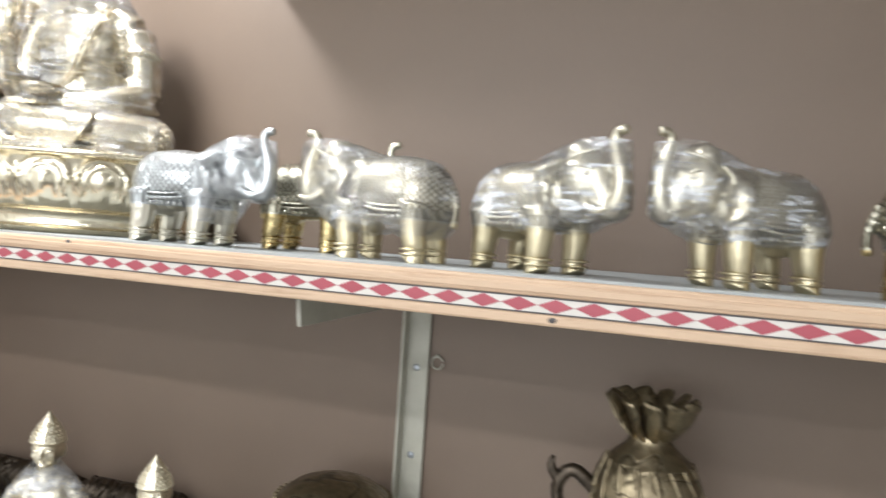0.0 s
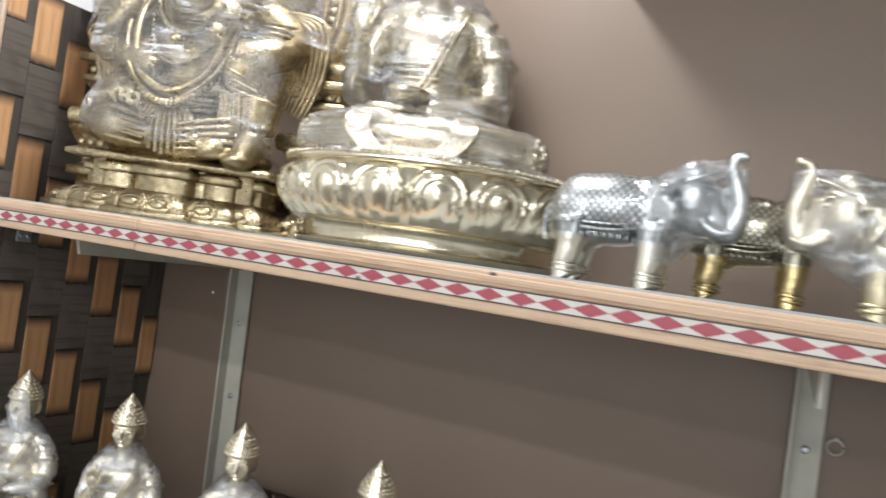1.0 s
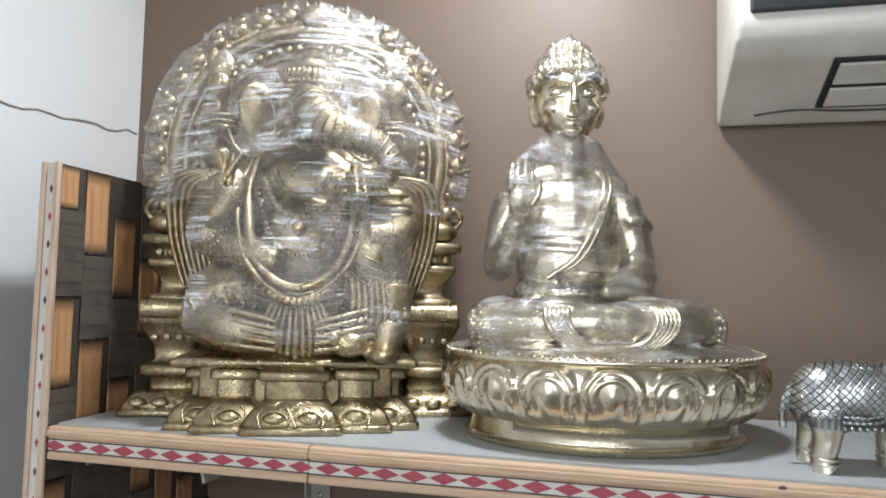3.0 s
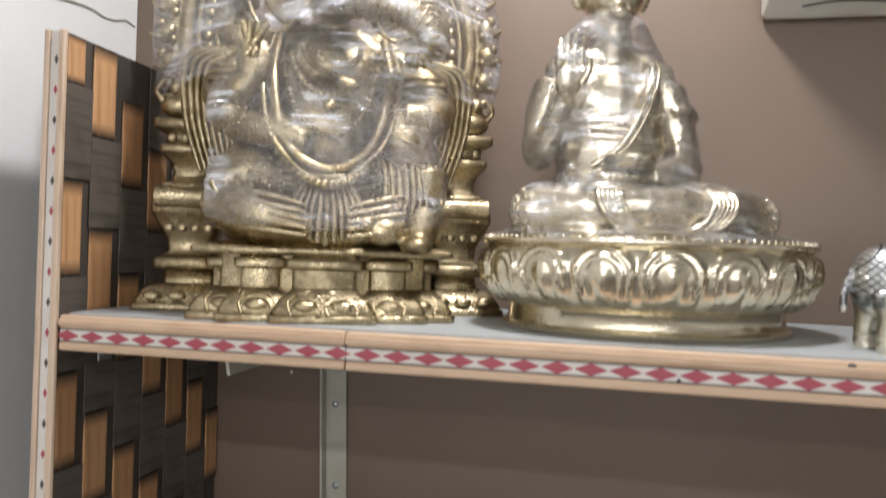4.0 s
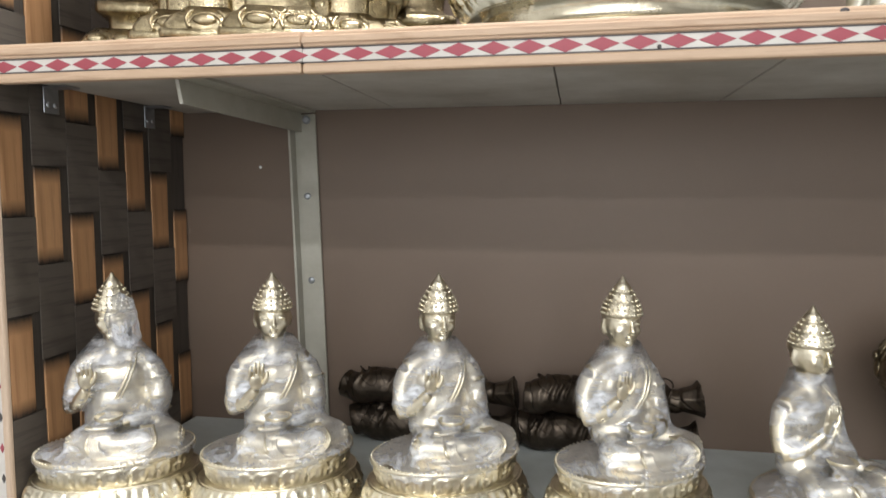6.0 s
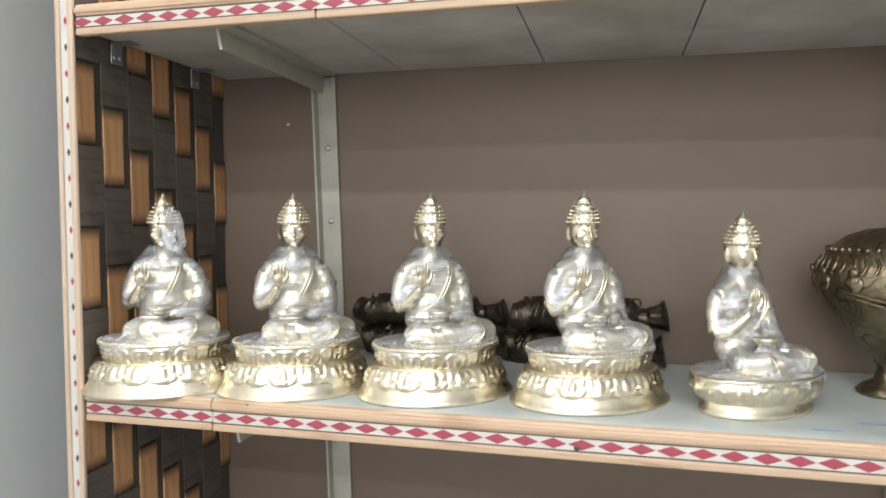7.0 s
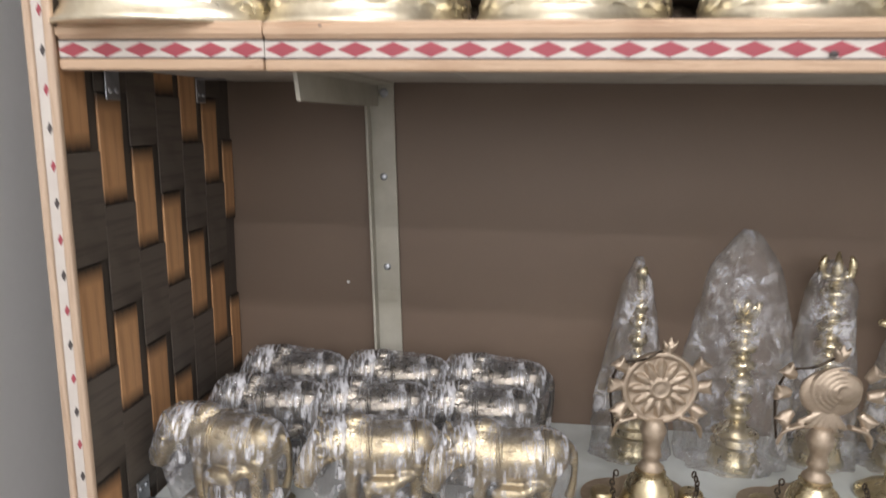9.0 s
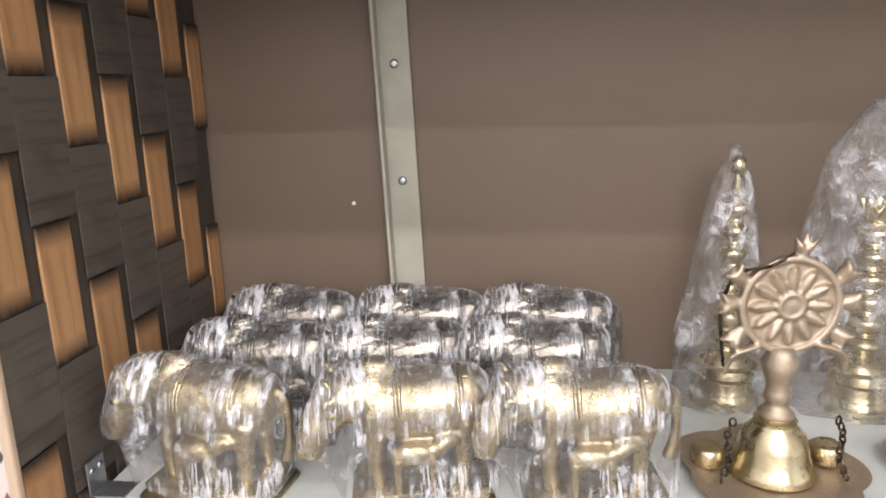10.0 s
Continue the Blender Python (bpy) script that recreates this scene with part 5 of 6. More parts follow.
# ---- air conditioner ----
ac = tagged(new("air_conditioner"), "yellowed white split air conditioner with dark front, hung on brown wall", "air conditioner")
AX0, AX1 = 1.009, 1.98
prof = [(0.447, 2.136), (0.428, 2.130), (0.262, 2.196), (0.232, 2.216), (0.220, 2.244), (0.226, 2.425), (0.250, 2.445), (0.447, 2.445)]
bm = bmesh.new()
a = [bm.verts.new((AX0, y, z)) for y, z in prof]
b = [bm.verts.new((AX1, y, z)) for y, z in prof]
bm.faces.new(a)
bm.faces.new(list(reversed(b)))
for i in range(len(prof)):
    j = (i + 1) % len(prof)
    bm.faces.new((a[i], b[i], b[j], a[j]))
bmesh.ops.recalc_face_normals(bm, faces=bm.faces)
bmesh.ops.bevel(bm, geom=list(bm.edges), offset=0.016, segments=4, profile=0.5, affect="EDGES", clamp_overlap=True)
part("casing", bm, M_AC, ac, smooth=True)
part("front_panel", boxes([((AX0 + 0.020, 0.212, 2.256), (AX1 - 0.020, 0.2255, 2.43))], 0.004), M_BLACK, ac, "dark grey glossy front panel")
SL = Matrix.Translation((0, 0.262, 2.196)) @ Euler((math.atan2(2.130 - 2.196, 0.166), 0, 0)).to_matrix().to_4x4()
bm = bmesh.new()
box(bm, (1.158, 0.004, -0.0035), (1.88, 0.128, 0.004), 0.0, SL)
outlet = part("air_outlet", bm, M_BLACK, ac, "dark slot")
bm = bmesh.new()
tube(bm, curve([(AX0 + 0.055, 0.395, 2.140), (AX0 + 0.12, 0.385, 2.1445), (AX0 + 0.22, 0.392, 2.142), (AX0 + 0.40, 0.388, 2.1435)], 24), 0.0016, seg=6)
part("scuff_line", bm, M_DARKLINE, ac, "dark scuff along the underside")
for y0, y1 in ((0.013, 0.062), (0.074, 0.120)):
    bm = bmesh.new()
    box(bm, (1.168, y0, -0.008), (1.873, y1, -0.003), 0.0015, SL)
    part("louvre", bm, M_AC, outlet)


# ---- cows with calves on the lower shelf ----
def cow():
    bm = bmesh.new()
    tube(bm, curve([(-0.046, 0, 0.106), (-0.020, 0, 0.104), (0.020, 0, 0.102), (0.052, 0, 0.106), (0.080, 0, 0.108)], 14), lerp_list([0.036, 0.040, 0.040, 0.038, 0.026], 14), seg=20)
    ball(bm, (0.062, 0, 0.108), (0.030, 0.034, 0.036))
    ball(bm, (-0.038, 0, 0.112), (0.030, 0.031, 0.040))
    ball(bm, (-0.032, 0, 0.146), (0.022, 0.014, 0.012))
    tube(bm, curve([(-0.050, 0, 0.118), (-0.076, -0.008, 0.112), (-0.092, -0.016, 0.098)], 8), lerp_list([0.032, 0.027, 0.021], 8))
    tube(bm, curve([(-0.088, -0.014, 0.104), (-0.102, -0.022, 0.082), (-0.106, -0.024, 0.060)], 8), lerp_list([0.022, 0.018, 0.013], 8))
    for s in (-1, 1):
        tube(bm, curve([(-0.084, -0.012 + s * 0.014, 0.126), (-0.080, -0.012 + s * 0.024, 0.140), (-0.088, -0.012 + s * 0.020, 0.150)], 6), lerp_list([0.006, 0.005, 0.002], 6), seg=8)
        ball(bm, (-0.078, -0.012 + s * 0.028, 0.116), (0.010, 0.014, 0.006))
        for x in (-0.034, 0.058):
            tube(bm, curve([(x, s * 0.020, 0.090), (x - 0.003, s * 0.022, 0.055), (x, s * 0.022, 0.018)], 8), lerp_list([0.017, 0.0105, 0.0095], 8), seg=10)
    tube(bm, curve([(0.082, 0, 0.122), (0.096, 0, 0.112), (0.098, 0, 0.070), (0.092, 0, 0.040)], 12), lerp_list([0.008, 0.006, 0.005, 0.008], 12), seg=8)
    ball(bm, (0.035, 0, 0.072), (0.018, 0.016, 0.012))
    # calf
    ball(bm, (0.005, -0.036, 0.062), (0.028, 0.012, 0.013))
    tube(bm, curve([(0.028, -0.036, 0.066), (0.040, -0.034, 0.074), (0.050, -0.032, 0.070)], 6), lerp_list([0.010, 0.009, 0.006], 6))
    for x in (-0.014, 0.022):
        for s in (-1, 1):
            tube(bm, [(x, -0.036 + s * 0.006, 0.058), (x, -0.036 + s * 0.007, 0.018)], [0.006, 0.004], seg=8)
    body = fuse(bm, 0.0030, 2)
    d = bmesh.new()
    profile_block(d, 0.012, -0.006, 0.074, 0.044, [(0.002, 0), (0.003, 0.004), (0.0, 0.009), (-0.004, 0.012), (-0.002, 0.018), (-0.005, 0.021)])
    profile_block(d, 0.012, -0.050, 0.030, 0.008, [(0.002, 0), (0.003, 0.004), (0.0, 0.009), (-0.002, 0.018), (-0.003, 0.020)])
    for k in (0, 0.3, 4.6, 4.9):
        tube(d, [(-0.014 + 0.014 * k, 0.0405 * math.cos(a), 0.1035 + 0.0415 * math.sin(a)) for a in np.linspace(0.1, math.pi - 0.1, 14)], 0.0022, seg=6)
    for k in range(3):
        tube(d, [(-0.085 - 0.005 * k, -0.013 + 0.021 * math.cos(a), 0.100 - 0.008 * k + 0.012 * math.sin(a)) for a in np.linspace(0, 2 * math.pi, 16)], 0.0016, seg=6)
    return join(body, d)


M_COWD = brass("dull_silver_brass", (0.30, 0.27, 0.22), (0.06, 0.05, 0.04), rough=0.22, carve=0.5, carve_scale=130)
COWS = [(0.118, 0.112, -8, M_COWG), (0.330, 0.118, 12, M_COWG), (0.505, 0.122, 6, M_COWG),
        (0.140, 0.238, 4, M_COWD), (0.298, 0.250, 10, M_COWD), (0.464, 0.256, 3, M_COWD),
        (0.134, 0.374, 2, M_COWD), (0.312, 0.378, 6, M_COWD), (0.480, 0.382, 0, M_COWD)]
cmesh = None
for n, (x, y, turn, m) in enumerate(COWS):
    if cmesh is None:
        c = part("cow_statue", cow(), m, smooth=True)
        cmesh = c.data
    else:
        c = new("cow_statue", cmesh)
    c.matrix_world = pose(x, y, 0.320, 0, 0, turn) @ Matrix.Scale(0.94, 4)
    c.material_slots[0].link = "OBJECT"
    c.material_slots[0].material = m
    tagged(c, "yellow brass cow with calf on stepped base, film wrapped" if m is M_COWG else "dull dark brass cow statue wrapped in shiny film", "statue", group="wrapped cow statues")
    w = wrapping(c, [(-0.12, -0.070), (-0.095, -0.035), (-0.060, 0.015), (-0.02, 0.06), (0.03, 0.11)], 0.0046, c.matrix_world.copy(), "shiny crinkled film around a cow statue", axis=0, grow=0.0015, wobble=0.0010, freq=34, smooth=7, seed=n * 1.7,
                 ends=(0.012, 0.2), material=M_FILMC)


# ---- bells on the lower shelf ----
def bell_with_wheel(conch=False):
    t = new("hand_bell")
    bm = bmesh.new()
    lathe(bm, [(0.043, 0.0), (0.044, 0.003), (0.040, 0.010), (0.036, 0.020), (0.034, 0.032), (0.030, 0.044), (0.022, 0.052), (0.019, 0.056), (0.021, 0.059), (0.016, 0.063)], pose(0, 0, 0.010), 36)
    part("bell_cup", bm, M_GOLD, t, "bright polished bell cup", smooth=True)
    bm = bmesh.new()
    lathe(bm, [(0.016, 0.070), (0.018, 0.076), (0.012, 0.082), (0.010, 0.088), (0.014, 0.092), (0.012, 0.098), (0.011, 0.108), (0.015, 0.118), (0.018, 0.130), (0.014, 0.138), (0.012, 0.146)], seg=20)
    part("stem", bm, M_ROSE, t, smooth=True)
    bm = bmesh.new()
    C = Matrix.Translation((0.004, 0, 0.190)) @ Euler((radians(90), 0, 0)).to_matrix().to_4x4()
    if not conch:
        lathe(bm, [(0.0, -0.006), (0.049, -0.006), (0.051, -0.002), (0.050, 0.005), (0.045, 0.006), (0.043, 0.002), (0.0, 0.002)], C, 48)
        for i in range(12):
            a = 2 * math.pi * i / 12
            M = C @ pose(0.0275 * math.cos(a), 0.0275 * math.sin(a), 0.003, 0, 0, math.degrees(a))
            ball(bm, (0, 0, 0), (0.014, 0.0058, 0.005), M, seg=12, rings=8)
            tube(bm, [(-0.012, 0, 0.003), (0.011, 0, 0.0045)], [0.0012, 0.0016], M, seg=6)
        lathe(bm, [(0.015, 0.0), (0.015, 0.006), (0.012, 0.009), (0.009, 0.007), (0.0, 0.008)], C, 24)
    else:
        # shell: a ribbed whorl with a fanned tail
        ball(bm, (0.002, 0.004, 0), (0.040, 0.034, 0.009), C, seg=24, rings=12)
        ball(bm, (0.016, 0.012, 0.004), (0.024, 0.022, 0.010), C, seg=20, rings=10)
        for k in range(5):
            r = 0.037 - 0.0065 * k
            tube(bm, [(0.012 + r * math.cos(a) * 0.95, 0.010 + r * math.sin(a) * 0.85, 0.006 + 0.0018 * k) for a in np.linspace(1.3, 4.4, 16)], lerp_list([0.0014, 0.0034, 0.0014], 16), C, seg=8)
        for k in range(6):
            a = -2.35 + 0.26 * k
            tube(bm, curve([(0.0, -0.016, 0.003), (0.034 * math.cos(a), -0.006 + 0.036 * math.sin(a), 0.004), (0.052 * math.cos(a), 0.052 * math.sin(a), 0.001)], 7), lerp_list([0.004, 0.0055, 0.003], 7), C, seg=8, flat=0.6)
    # leaf sprays round the rim and the top finial
    for s in (-1, 1):
        for k, (dx, dz, ln, tilt) in enumerate(((0.050, 0.028, 0.020, 40), (0.054, 0.002, 0.022, 85), (0.047, -0.028, 0.026, 135))):
            M = Matrix.Translation((0.004 + s * dx, 0, 0.190 + dz)) @ Euler((0, radians(s * tilt), 0)).to_matrix().to_4x4()
            for q in (-1, 0, 1):
                tube(bm, curve([(0, 0, -0.006), (q * 0.005, -0.003, ln * 0.35), (q * 0.009, 0, ln * 0.68)], 7), lerp_list([0.006, 0.0075, 0.0035], 7), M, seg=8, flat=0.5)
        tube(bm, curve([(s * 0.030 + 0.004, 0, 0.148), (s * 0.052 + 0.004, -0.003, 0.140), (s * 0.060 + 0.004, -0.002, 0.118)], 8), lerp_list([0.010, 0.008, 0.002], 8), seg=8, flat=0.4)
    for q in (-1, 0, 1):
        tube(bm, curve([(0.012, 0, 0.238), (0.014 + q * 0.007, -0.002, 0.250), (0.015 + q * 0.010, 0, 0.262 - 0.004 * abs(q))], 7), lerp_list([0.006, 0.006, 0.0012], 7), seg=8, flat=0.5)
    bm = fuse(bm, 0.0016, 1)
    part("conch_plaque" if conch else "wheel_plaque", bm, M_ROSE, t, "matt rose-brass carved plaque", smooth=True)
    # twisted wire loop behind the plaque
    bm = bmesh.new()
    tube(bm, curve([(0.014, 0.004, 0.245), (-0.02, -0.008, 0.232), (-0.050, -0.002, 0.222), (-0.058, 0.012, 0.18), (-0.05, 0.016, 0.12)], 20), 0.0018, seg=6)
    part("wire_loop", bm, M_BRONZE, t, "dark twisted wire")
    # flat lobed dish under the bell
    bm = bmesh.new()
    lathe(bm, [(0.030, 0.0), (0.060, 0.001), (0.082, 0.007), (0.088, 0.014), (0.084, 0.0145), (0.060, 0.009), (0.030, 0.0085), (0.0, 0.0085)], seg=80, wave=lambda a, r, z: 1 + (0.16 * abs(math.cos(2.5 * a)) - 0.06) * min(1, r / 0.06))
    part("dish", bm, M_ROSE, t, smooth=True)
    for s in (-1, 1):
        bm = bmesh.new()
        lathe(bm, [(0.012, 0.010), (0.016, 0.014), (0.017, 0.030), (0.012, 0.034), (0.005, 0.032)], pose(s * 0.062, 0.012, 0), 14)
        part("oil_cup", bm, M_GOLD, t, smooth=True)
        for i in range(10):
            a = i / 9
            bm = bmesh.new()
            M = pose(s * (0.052 + 0.008 * a + 0.003 * math.sin(a * 7)), -0.022 - 0.006 * a, 0.076 - 0.058 * a, 90, 0, 90 * (i % 2) + 20 * s)
            tube(bm, [(0.0030 * math.cos(w), 0.0046 * math.sin(w), 0) for w in np.linspace(0, 2 * math.pi, 10)], 0.0013, M, seg=6)
            part("chain_link", bm, M_BRONZE, t)
    return t


M_ROSE = brass("matt_rose_brass", (0.56, 0.47, 0.37), (0.36, 0.29, 0.22), rough=0.52, tone=0.5)
for x, y, turn, conch in ((0.702, 0.162, 6, False), (0.918, 0.166, 2, True)):
    t = bell_with_wheel(conch)
    t.matrix_world = pose(x, y, 0.320, 0, 0, turn)
    tagged(t, "brass hand bell with conch plaque handle on a lobed dish" if conch else "brass hand bell with rose-brass wheel plaque on a lobed dish", "bell", group="plaque bells")


def bell(top, kind):
    """A tall handled bell; kind picks the finial."""
    t = new("hand_bell")
    bm = bmesh.new()
    k = top / 0.30
    lathe(bm, [(0.040, 0.0), (0.043, 0.003), (0.037, 0.012), (0.033, 0.030), (0.031, 0.050), (0.024, 0.064), (0.012, 0.070)], seg=32)
    for z in (0.016, 0.034, 0.050):
        lathe(bm, [(0.034, z), (0.0362, z + 0.002), (0.034, z + 0.004)], seg=32)
    part("bell_cup", bm, M_GOLD, t, smooth=True)
    bm = bmesh.new()
    pr = [(0.012, 0.068)]
    z = 0.074
    while z < top - 0.05:
        pr += [(0.008, z), (0.013, z + 0.005), (0.0145, z + 0.010), (0.013, z + 0.015), (0.008, z + 0.020), (0.0105, z + 0.0225), (0.008, z + 0.025)]
        z += 0.028
    pr += [(0.007, z)]
    lathe(bm, [(q * (1.45 if kind else 1.1), h) for q, h in pr], seg=24)
    part("handle", bm, M_GOLD, t, smooth=True)
    bm = bmesh.new()
    if kind == 0:
        ball(bm, (0, 0, top - 0.014), (0.010, 0.009, 0.014))
        tube(bm, [(0, 0, z - 0.004), (0, 0, top - 0.02)], 0.006, seg=10)
    elif kind == 1:
        for q in range(5):
            a = 2 * math.pi * q / 5
            tube(bm, curve([(0, 0, z - 0.002), (0.012 * math.cos(a), 0.012 * math.sin(a), z + 0.010), (0.020 * math.cos(a), 0.020 * math.sin(a), z + 0.026)], 6), lerp_list([0.010, 0.008, 0.004], 6), seg=8)
        ball(bm, (0, 0, z + 0.016), (0.009, 0.009, 0.014))
    else:
        lathe(bm, [(0.008, z - 0.002), (0.015, z + 0.006), (0.010, z + 0.012)], seg=16)
        tube(bm, [(0, 0, z), (0, 0, z + 0.020), (0, 0, top)], [0.008, 0.009, 0.002], seg=10)
        for s in (-1, 1):
            tube(bm, curve([(s * 0.006, 0, z + 0.006), (s * 0.020, 0, z + 0.012), (s * 0.021, 0, z + 0.030), (s * 0.017, 0, top - 0.006)], 10), lerp_list([0.007, 0.006, 0.006, 0.002], 10), seg=8)
    part(("knob", "flower_finial", "trident_finial")[kind], bm, M_GOLD, t, smooth=True)
    return t


for x, y, turn, top, kind, bag in ((0.704, 0.352, 10, 0.318, 0, 0.328), (0.862, 0.340, 0, 0.290, 1, 0.378), (1.000, 0.372, -8, 0.345, 2, 0.330), (1.130, 0.376, 12, 0.325, 2, 0.31), (1.27, 0.37, 0, 0.29, 1, 0.30)):
    t = bell(top, kind)
    t.matrix_world = pose(x, y, 0.320, 0, 0, turn)
    tagged(t, ("tall brass hand bell with knobbed handle in plastic bag", "tall brass hand bell with flower finial in loose bag", "tall brass hand bell with trident finial in bag")[kind], "bell", group="tall handled bells")
    # the bag: a gathered tall sack with folds
    bm = bmesh.new()
    wide = 0.066 if kind != 1 else 0.078
    rings, prof = 26, []
    for j in range(rings):
        v = j / (rings - 1)
        r = (wide * (1 - 0.55 * v) + (0.020 if kind == 1 else 0.0) * math.sin(math.pi * v)) if kind else wide * (1 - 0.78 * v ** 1.2)
        r *= 1 - 0.72 * max(0.0, (v - 0.84) / 0.16) ** 2
        prof.append((max(0.006, r), 0.002 + bag * v))
    lathe(bm, prof, seg=44, sy=0.72, wave=lambda a, r, z: 1 + 0.20 * noise.noise((2.2 * math.cos(a) + x * 9, 2.2 * math.sin(a), z * 16)) + 0.07 * noise.noise((6 * math.cos(a), 6 * math.sin(a) + x, z * 60)))
    w = tagged(part("plastic_bag", bm, M_BAG, smooth=True), "loose crinkled clear plastic bag over a brass bell", "plastic bag", group="bags over bells")
    w.matrix_world = pose(x - 0.006, y, 0.320, 0, 0, turn)
    w.visible_shadow = False

# a small antlered animal finial on a stand between the bells
bm = bmesh.new()
ball(bm, (0, 0, 0.245), (0.026, 0.013, 0.013))
tube(bm, curve([(-0.018, 0, 0.250), (-0.030, 0, 0.264), (-0.044, -0.002, 0.266)], 6), lerp_list([0.010, 0.008, 0.004], 6), seg=10)
for s in (-1, 1):
    tube(bm, curve([(-0.030, s * 0.004, 0.268), (-0.024, s * 0.010, 0.282)], 4), lerp_list([0.003, 0.0012], 4), seg=6)
    for q in (-0.014, 0.014):
        tube(bm, [(q, s * 0.007, 0.240), (q, s * 0.008, 0.216)], [0.005, 0.003], seg=8)
lathe(bm, [(0.045, 0.0), (0.046, 0.006), (0.030, 0.020), (0.010, 0.030), (0.009, 0.060), (0.014, 0.080), (0.009, 0.100), (0.010, 0.150), (0.015, 0.170), (0.009, 0.190), (0.024, 0.212), (0.022, 0.216)], seg=24)
f = tagged(part("deer_statue", bm, M_GOLD, smooth=True), "small brass deer standing on a turned brass stand", "statue")
f.matrix_world = pose(1.062, 0.262, 0.320, 0, 0, 0)

# ---- vase, crowned urn and bronzes on the middle shelf ----
bm = bmesh.new()
lathe(bm, [(0.046, 0.0), (0.048, 0.006), (0.040, 0.014), (0.022, 0.024), (0.018, 0.045), (0.026, 0.062), (0.050, 0.085), (0.078, 0.120), (0.104, 0.155), (0.114, 0.185), (0.108, 0.215), (0.092, 0.242), (0.066, 0.262), (0.036, 0.273), (0.0, 0.276)], seg=64)
for i in range(40):
    a = 2 * math.pi * i / 40
    ball(bm, (0.094 * math.cos(a), 0.094 * math.sin(a), 0.240), (0.0048, 0.0048, 0.0048), seg=8, rings=6)
    tube(bm, curve([(0.102 * math.cos(a), 0.102 * math.sin(a), 0.228), (0.109 * math.cos(a + 0.05), 0.109 * math.sin(a + 0.05), 0.216), (0.112 * math.cos(a), 0.112 * math.sin(a), 0.204)], 5), 0.003, seg=6)
for z, r in ((0.158, 0.107), (0.166, 0.1095)):
    tube(bm, [(r * math.cos(a), r * math.sin(a), z + 0.012 * math.cos(2 * a)) for a in np.linspace(0, 2 * math.pi, 60)], 0.0028, seg=6)
for i in range(12):
    a = 2 * math.pi * i / 12
    M = pose(0.112 * math.cos(a), 0.112 * math.sin(a), 0.188, 0, 0, math.degrees(a))
    ball(bm, (0, 0, 0), (0.006, 0.016, 0.015), M, seg=12, rings=8)
    ball(bm, (0.003, 0, 0.018), (0.005, 0.009, 0.008), M, seg=10, rings=6)
v = tagged(part("vase", bm, M_ANTIQ, smooth=True), "egg-shaped antique brass vase with engraved bands on small foot", "vase")
v.matrix_world = pose(1.304, 0.288, 0.961, 0, 0, 15)

urn = tagged(new("urn"), "tall brown antique brass urn with flared leaf crown and curled handle", "urn")
bm = bmesh.new()
lathe(bm, [(0.060, 0.0), (0.062, 0.010), (0.040, 0.022), (0.030, 0.050), (0.044, 0.075), (0.075, 0.120), (0.088, 0.170), (0.080, 0.215), (0.056, 0.245), (0.046, 0.262), (0.050, 0.275), (0.066, 0.300), (0.074, 0.335), (0.070, 0.370), (0.056, 0.398), (0.034, 0.418), (0.027, 0.428), (0.026, 0.434)], seg=48)
for i in range(16):
    a = 2 * math.pi * i / 16
    tube(bm, curve([(0.056 * math.cos(a), 0.056 * math.sin(a), 0.398), (0.074 * math.cos(a + 0.2), 0.074 * math.sin(a + 0.2), 0.350), (0.066 * math.cos(a + 0.35), 0.066 * math.sin(a + 0.35), 0.302)], 8), 0.004, seg=6)
part("body", bm, M_ANTIQ, urn, smooth=True)
for i in range(11):
    a = 2 * math.pi * i / 11
    bm = bmesh.new()
    M = pose(0, 0, 0.428, 0, 0, math.degrees(a))
    tube(bm, curve([(0.020, 0, 0.0), (0.034, 0, 0.020), (0.046, 0, 0.042), (0.060, 0, 0.056)], 10), lerp_list([0.010, 0.015, 0.019, 0.012], 10), M, seg=10, flat=0.35)
    part("leaf", bm, M_ANTIQ, urn, smooth=True)
for s in (-1,):
    bm = bmesh.new()
    tube(bm, curve([(s * 0.070, 0, 0.350), (s * 0.100, 0, 0.372), (s * 0.120, 0, 0.350), (s * 0.112, 0, 0.315), (s * 0.078, 0, 0.300)], 16), lerp_list([0.010, 0.010, 0.009, 0.008, 0.008], 16), seg=10)
    tube(bm, curve([(s * 0.118, 0, 0.355), (s * 0.130, 0, 0.372), (s * 0.128, 0, 0.388)], 6), lerp_list([0.008, 0.007, 0.003], 6), seg=8)
    part("handle", bm, M_BRONZE, urn, smooth=True)
urn.matrix_world = pose(1.798, 0.250, 0.961, 0, 0, 10)


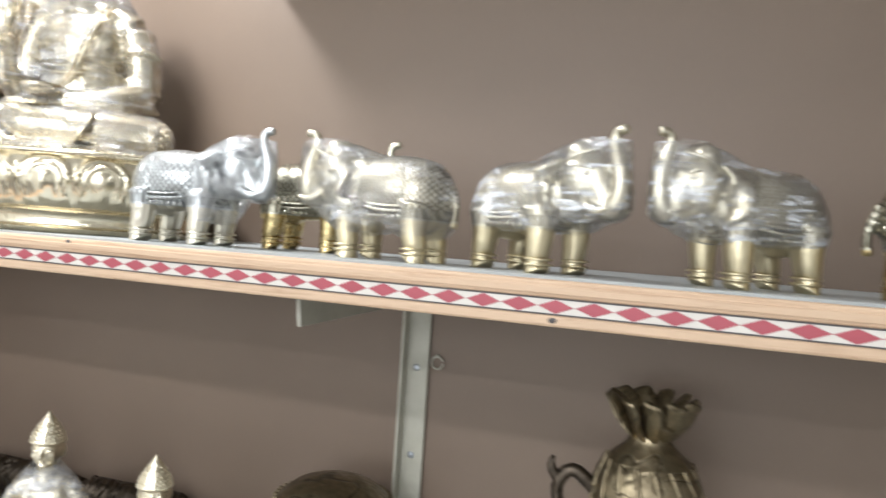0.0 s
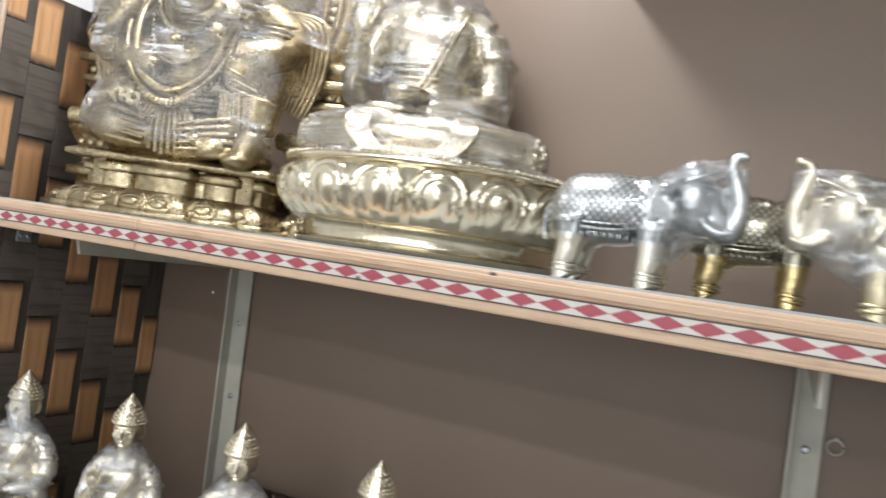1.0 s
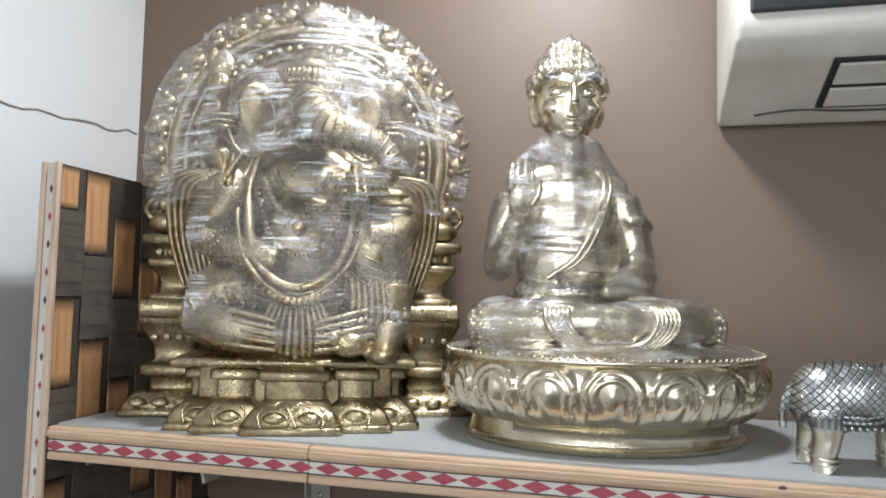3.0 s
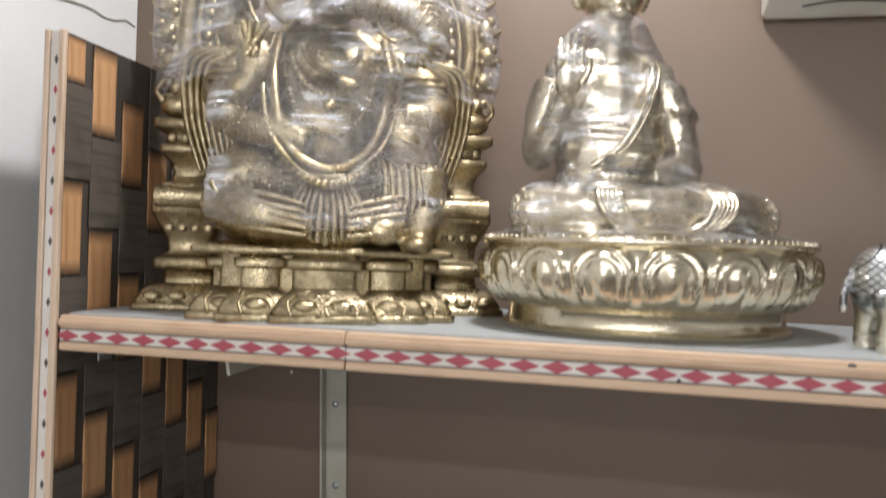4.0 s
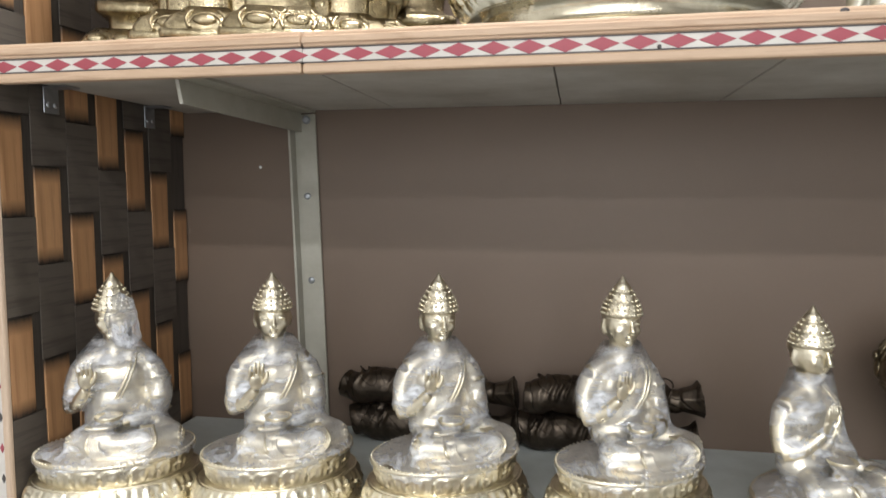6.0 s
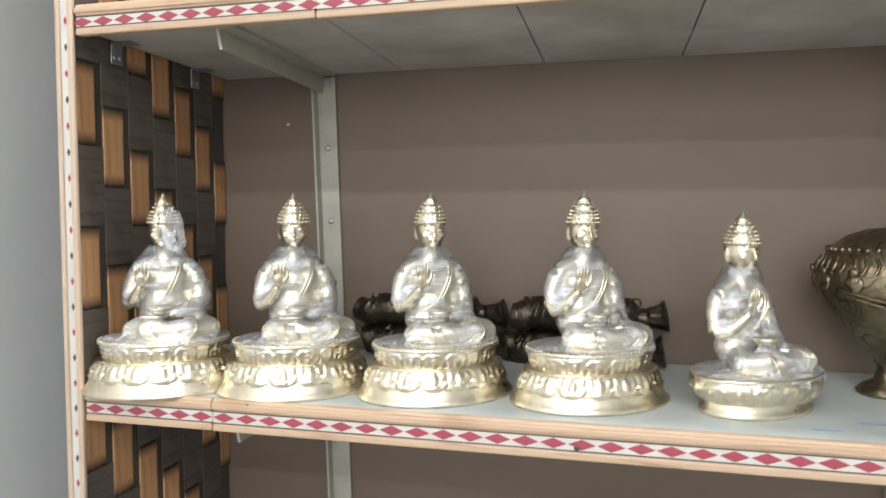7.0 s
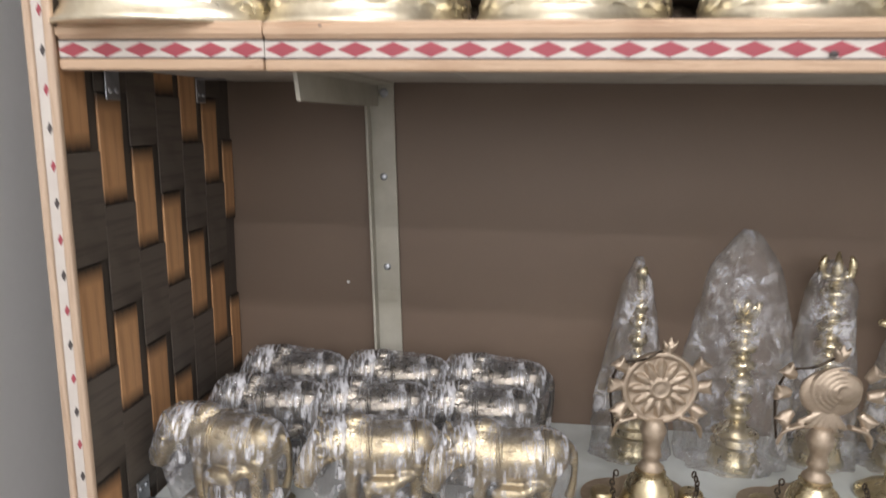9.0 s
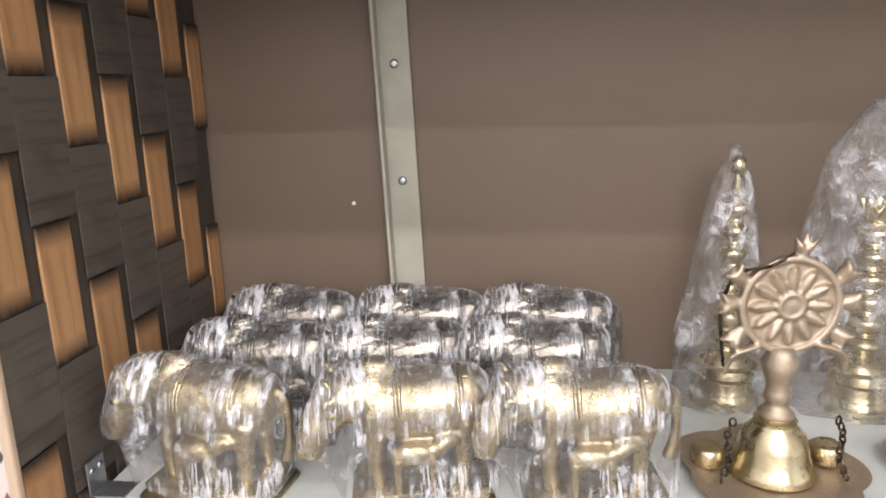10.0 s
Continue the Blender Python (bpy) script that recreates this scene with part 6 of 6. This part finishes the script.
def bronze_fish(length, r, seed):
    bm = bmesh.new()
    n = 26
    pts = [(length * (i / (n - 1) - 0.5), 0.006 * math.sin(i * 0.5 + seed), r * 0.98 + 0.004 * math.sin(i * 0.9 + seed)) for i in range(n)]
    rad = [r * (0.62 + 0.38 * math.sin(math.pi * min(1, 0.15 + 0.8 * i / (n - 1))) + 0.05 * math.sin(i * 1.9 + seed)) * (1.0 if i < n - 5 else 0.72) for i in range(n)]
    tube(bm, pts, rad, seg=20)
    for k in range(15):
        x = length * (-0.40 + 0.052 * k)
        rr = r * 1.005
        tube(bm, [(x + 0.006 * math.cos(a * 3), rr * math.cos(a), r + rr * math.sin(a)) for a in np.linspace(0, math.pi, 16)], 0.0024, seg=6)
    tube(bm, curve([(length * 0.40, 0, r), (length * 0.47, 0, r * 1.0), (length * 0.52, 0, r * 1.06)], 8), lerp_list([r * 0.62, r * 0.8, r * 1.1], 8), seg=8, flat=0.9)
    ball(bm, (-length * 0.05, 0, r * 1.86), (0.028, 0.010, 0.010))
    ball(bm, (-length * 0.3, 0, r * 1.80), (0.020, 0.008, 0.010))
    return bm


for x, z, length, r, seed, turn in ((0.50, 0.961, 0.30, 0.034, 0.3, 3), (0.80, 0.961, 0.30, 0.034, 1.7, -2), (0.49, 1.027, 0.31, 0.032, 2.6, -2), (0.81, 1.027, 0.29, 0.034, 4.1, 3)):
    f = tagged(part("fish_statue", fuse(bronze_fish(length, r, seed), 0.0026, 1), M_BRONZE, smooth=True), "dark bronze carved fish lying in a stack against the wall", "statue", group="stack of bronze fish")
    f.matrix_world = pose(x, 0.392, z, 0, 0, turn)

# ---- small marks ----
bm = bmesh.new()
tube(bm, [(0.011 * math.cos(a), -0.004, 0.011 * math.sin(a)) for a in np.linspace(0.3, 2 * math.pi, 20)], 0.0018, seg=6)
tube(bm, [(0, 0, 0.012), (0, -0.006, 0.012)], 0.003, seg=8)
h = tagged(part("wire_hook", bm, M_IRON), "small bent wire ring screwed to the wall beside the upright", "hook")
h.matrix_world = pose(1.414, 0.447, 1.416)
for x, z in ((0.151, 1.459), (0.202, 0.566)):
    bm = bmesh.new()
    ball(bm, (x, 0.4498, z), (0.003, 0.0012, 0.003), seg=8, rings=6)
    tagged(part("wall_chip", bm, M_WHITE), "tiny white chip in the brown wall paint", "paint chip", kind="structure")
for x, y, dx in ((1.20, 0.095, 0.05), (1.13, 0.05, 0.04), (1.36, 0.06, 0.05)):
    bm = bmesh.new()
    box(bm, (x, y, 0.9612), (x + dx, y + 0.002, 0.9616))
    tagged(part("pen_stroke", bm, paint("blue_marker", (0.10, 0.30, 0.62), (0.08, 0.25, 0.5))), "short blue marker stroke on the shelf", "mark", kind="structure")

# nail holes and dents in the shelf edges, tape over one joint
for x, z, r, lab in ((0.836, 1.569, 0.0024, "nail hole"), (0.814, 0.929, 0.0030, "dent"), (0.70, 1.592, 0.0028, "dent"), (1.02, 1.598, 0.0034, "dent"), (1.36, 1.594, 0.003, "dent"), (0.58, 0.955, 0.002, "nail hole"), (1.70, 1.560, 0.0032, "dent"), (0.30, 0.957, 0.0022, "nail hole")):
    bm = bmesh.new()
    ball(bm, (x, -0.0098, z), (r * (1.5 if lab == "dent" else 1), 0.0012, r), seg=10, rings=6)
    tagged(part("edge_dent", bm, M_DARKLINE), "small dark " + lab + " in the pine shelf edge", "dent", kind="structure")
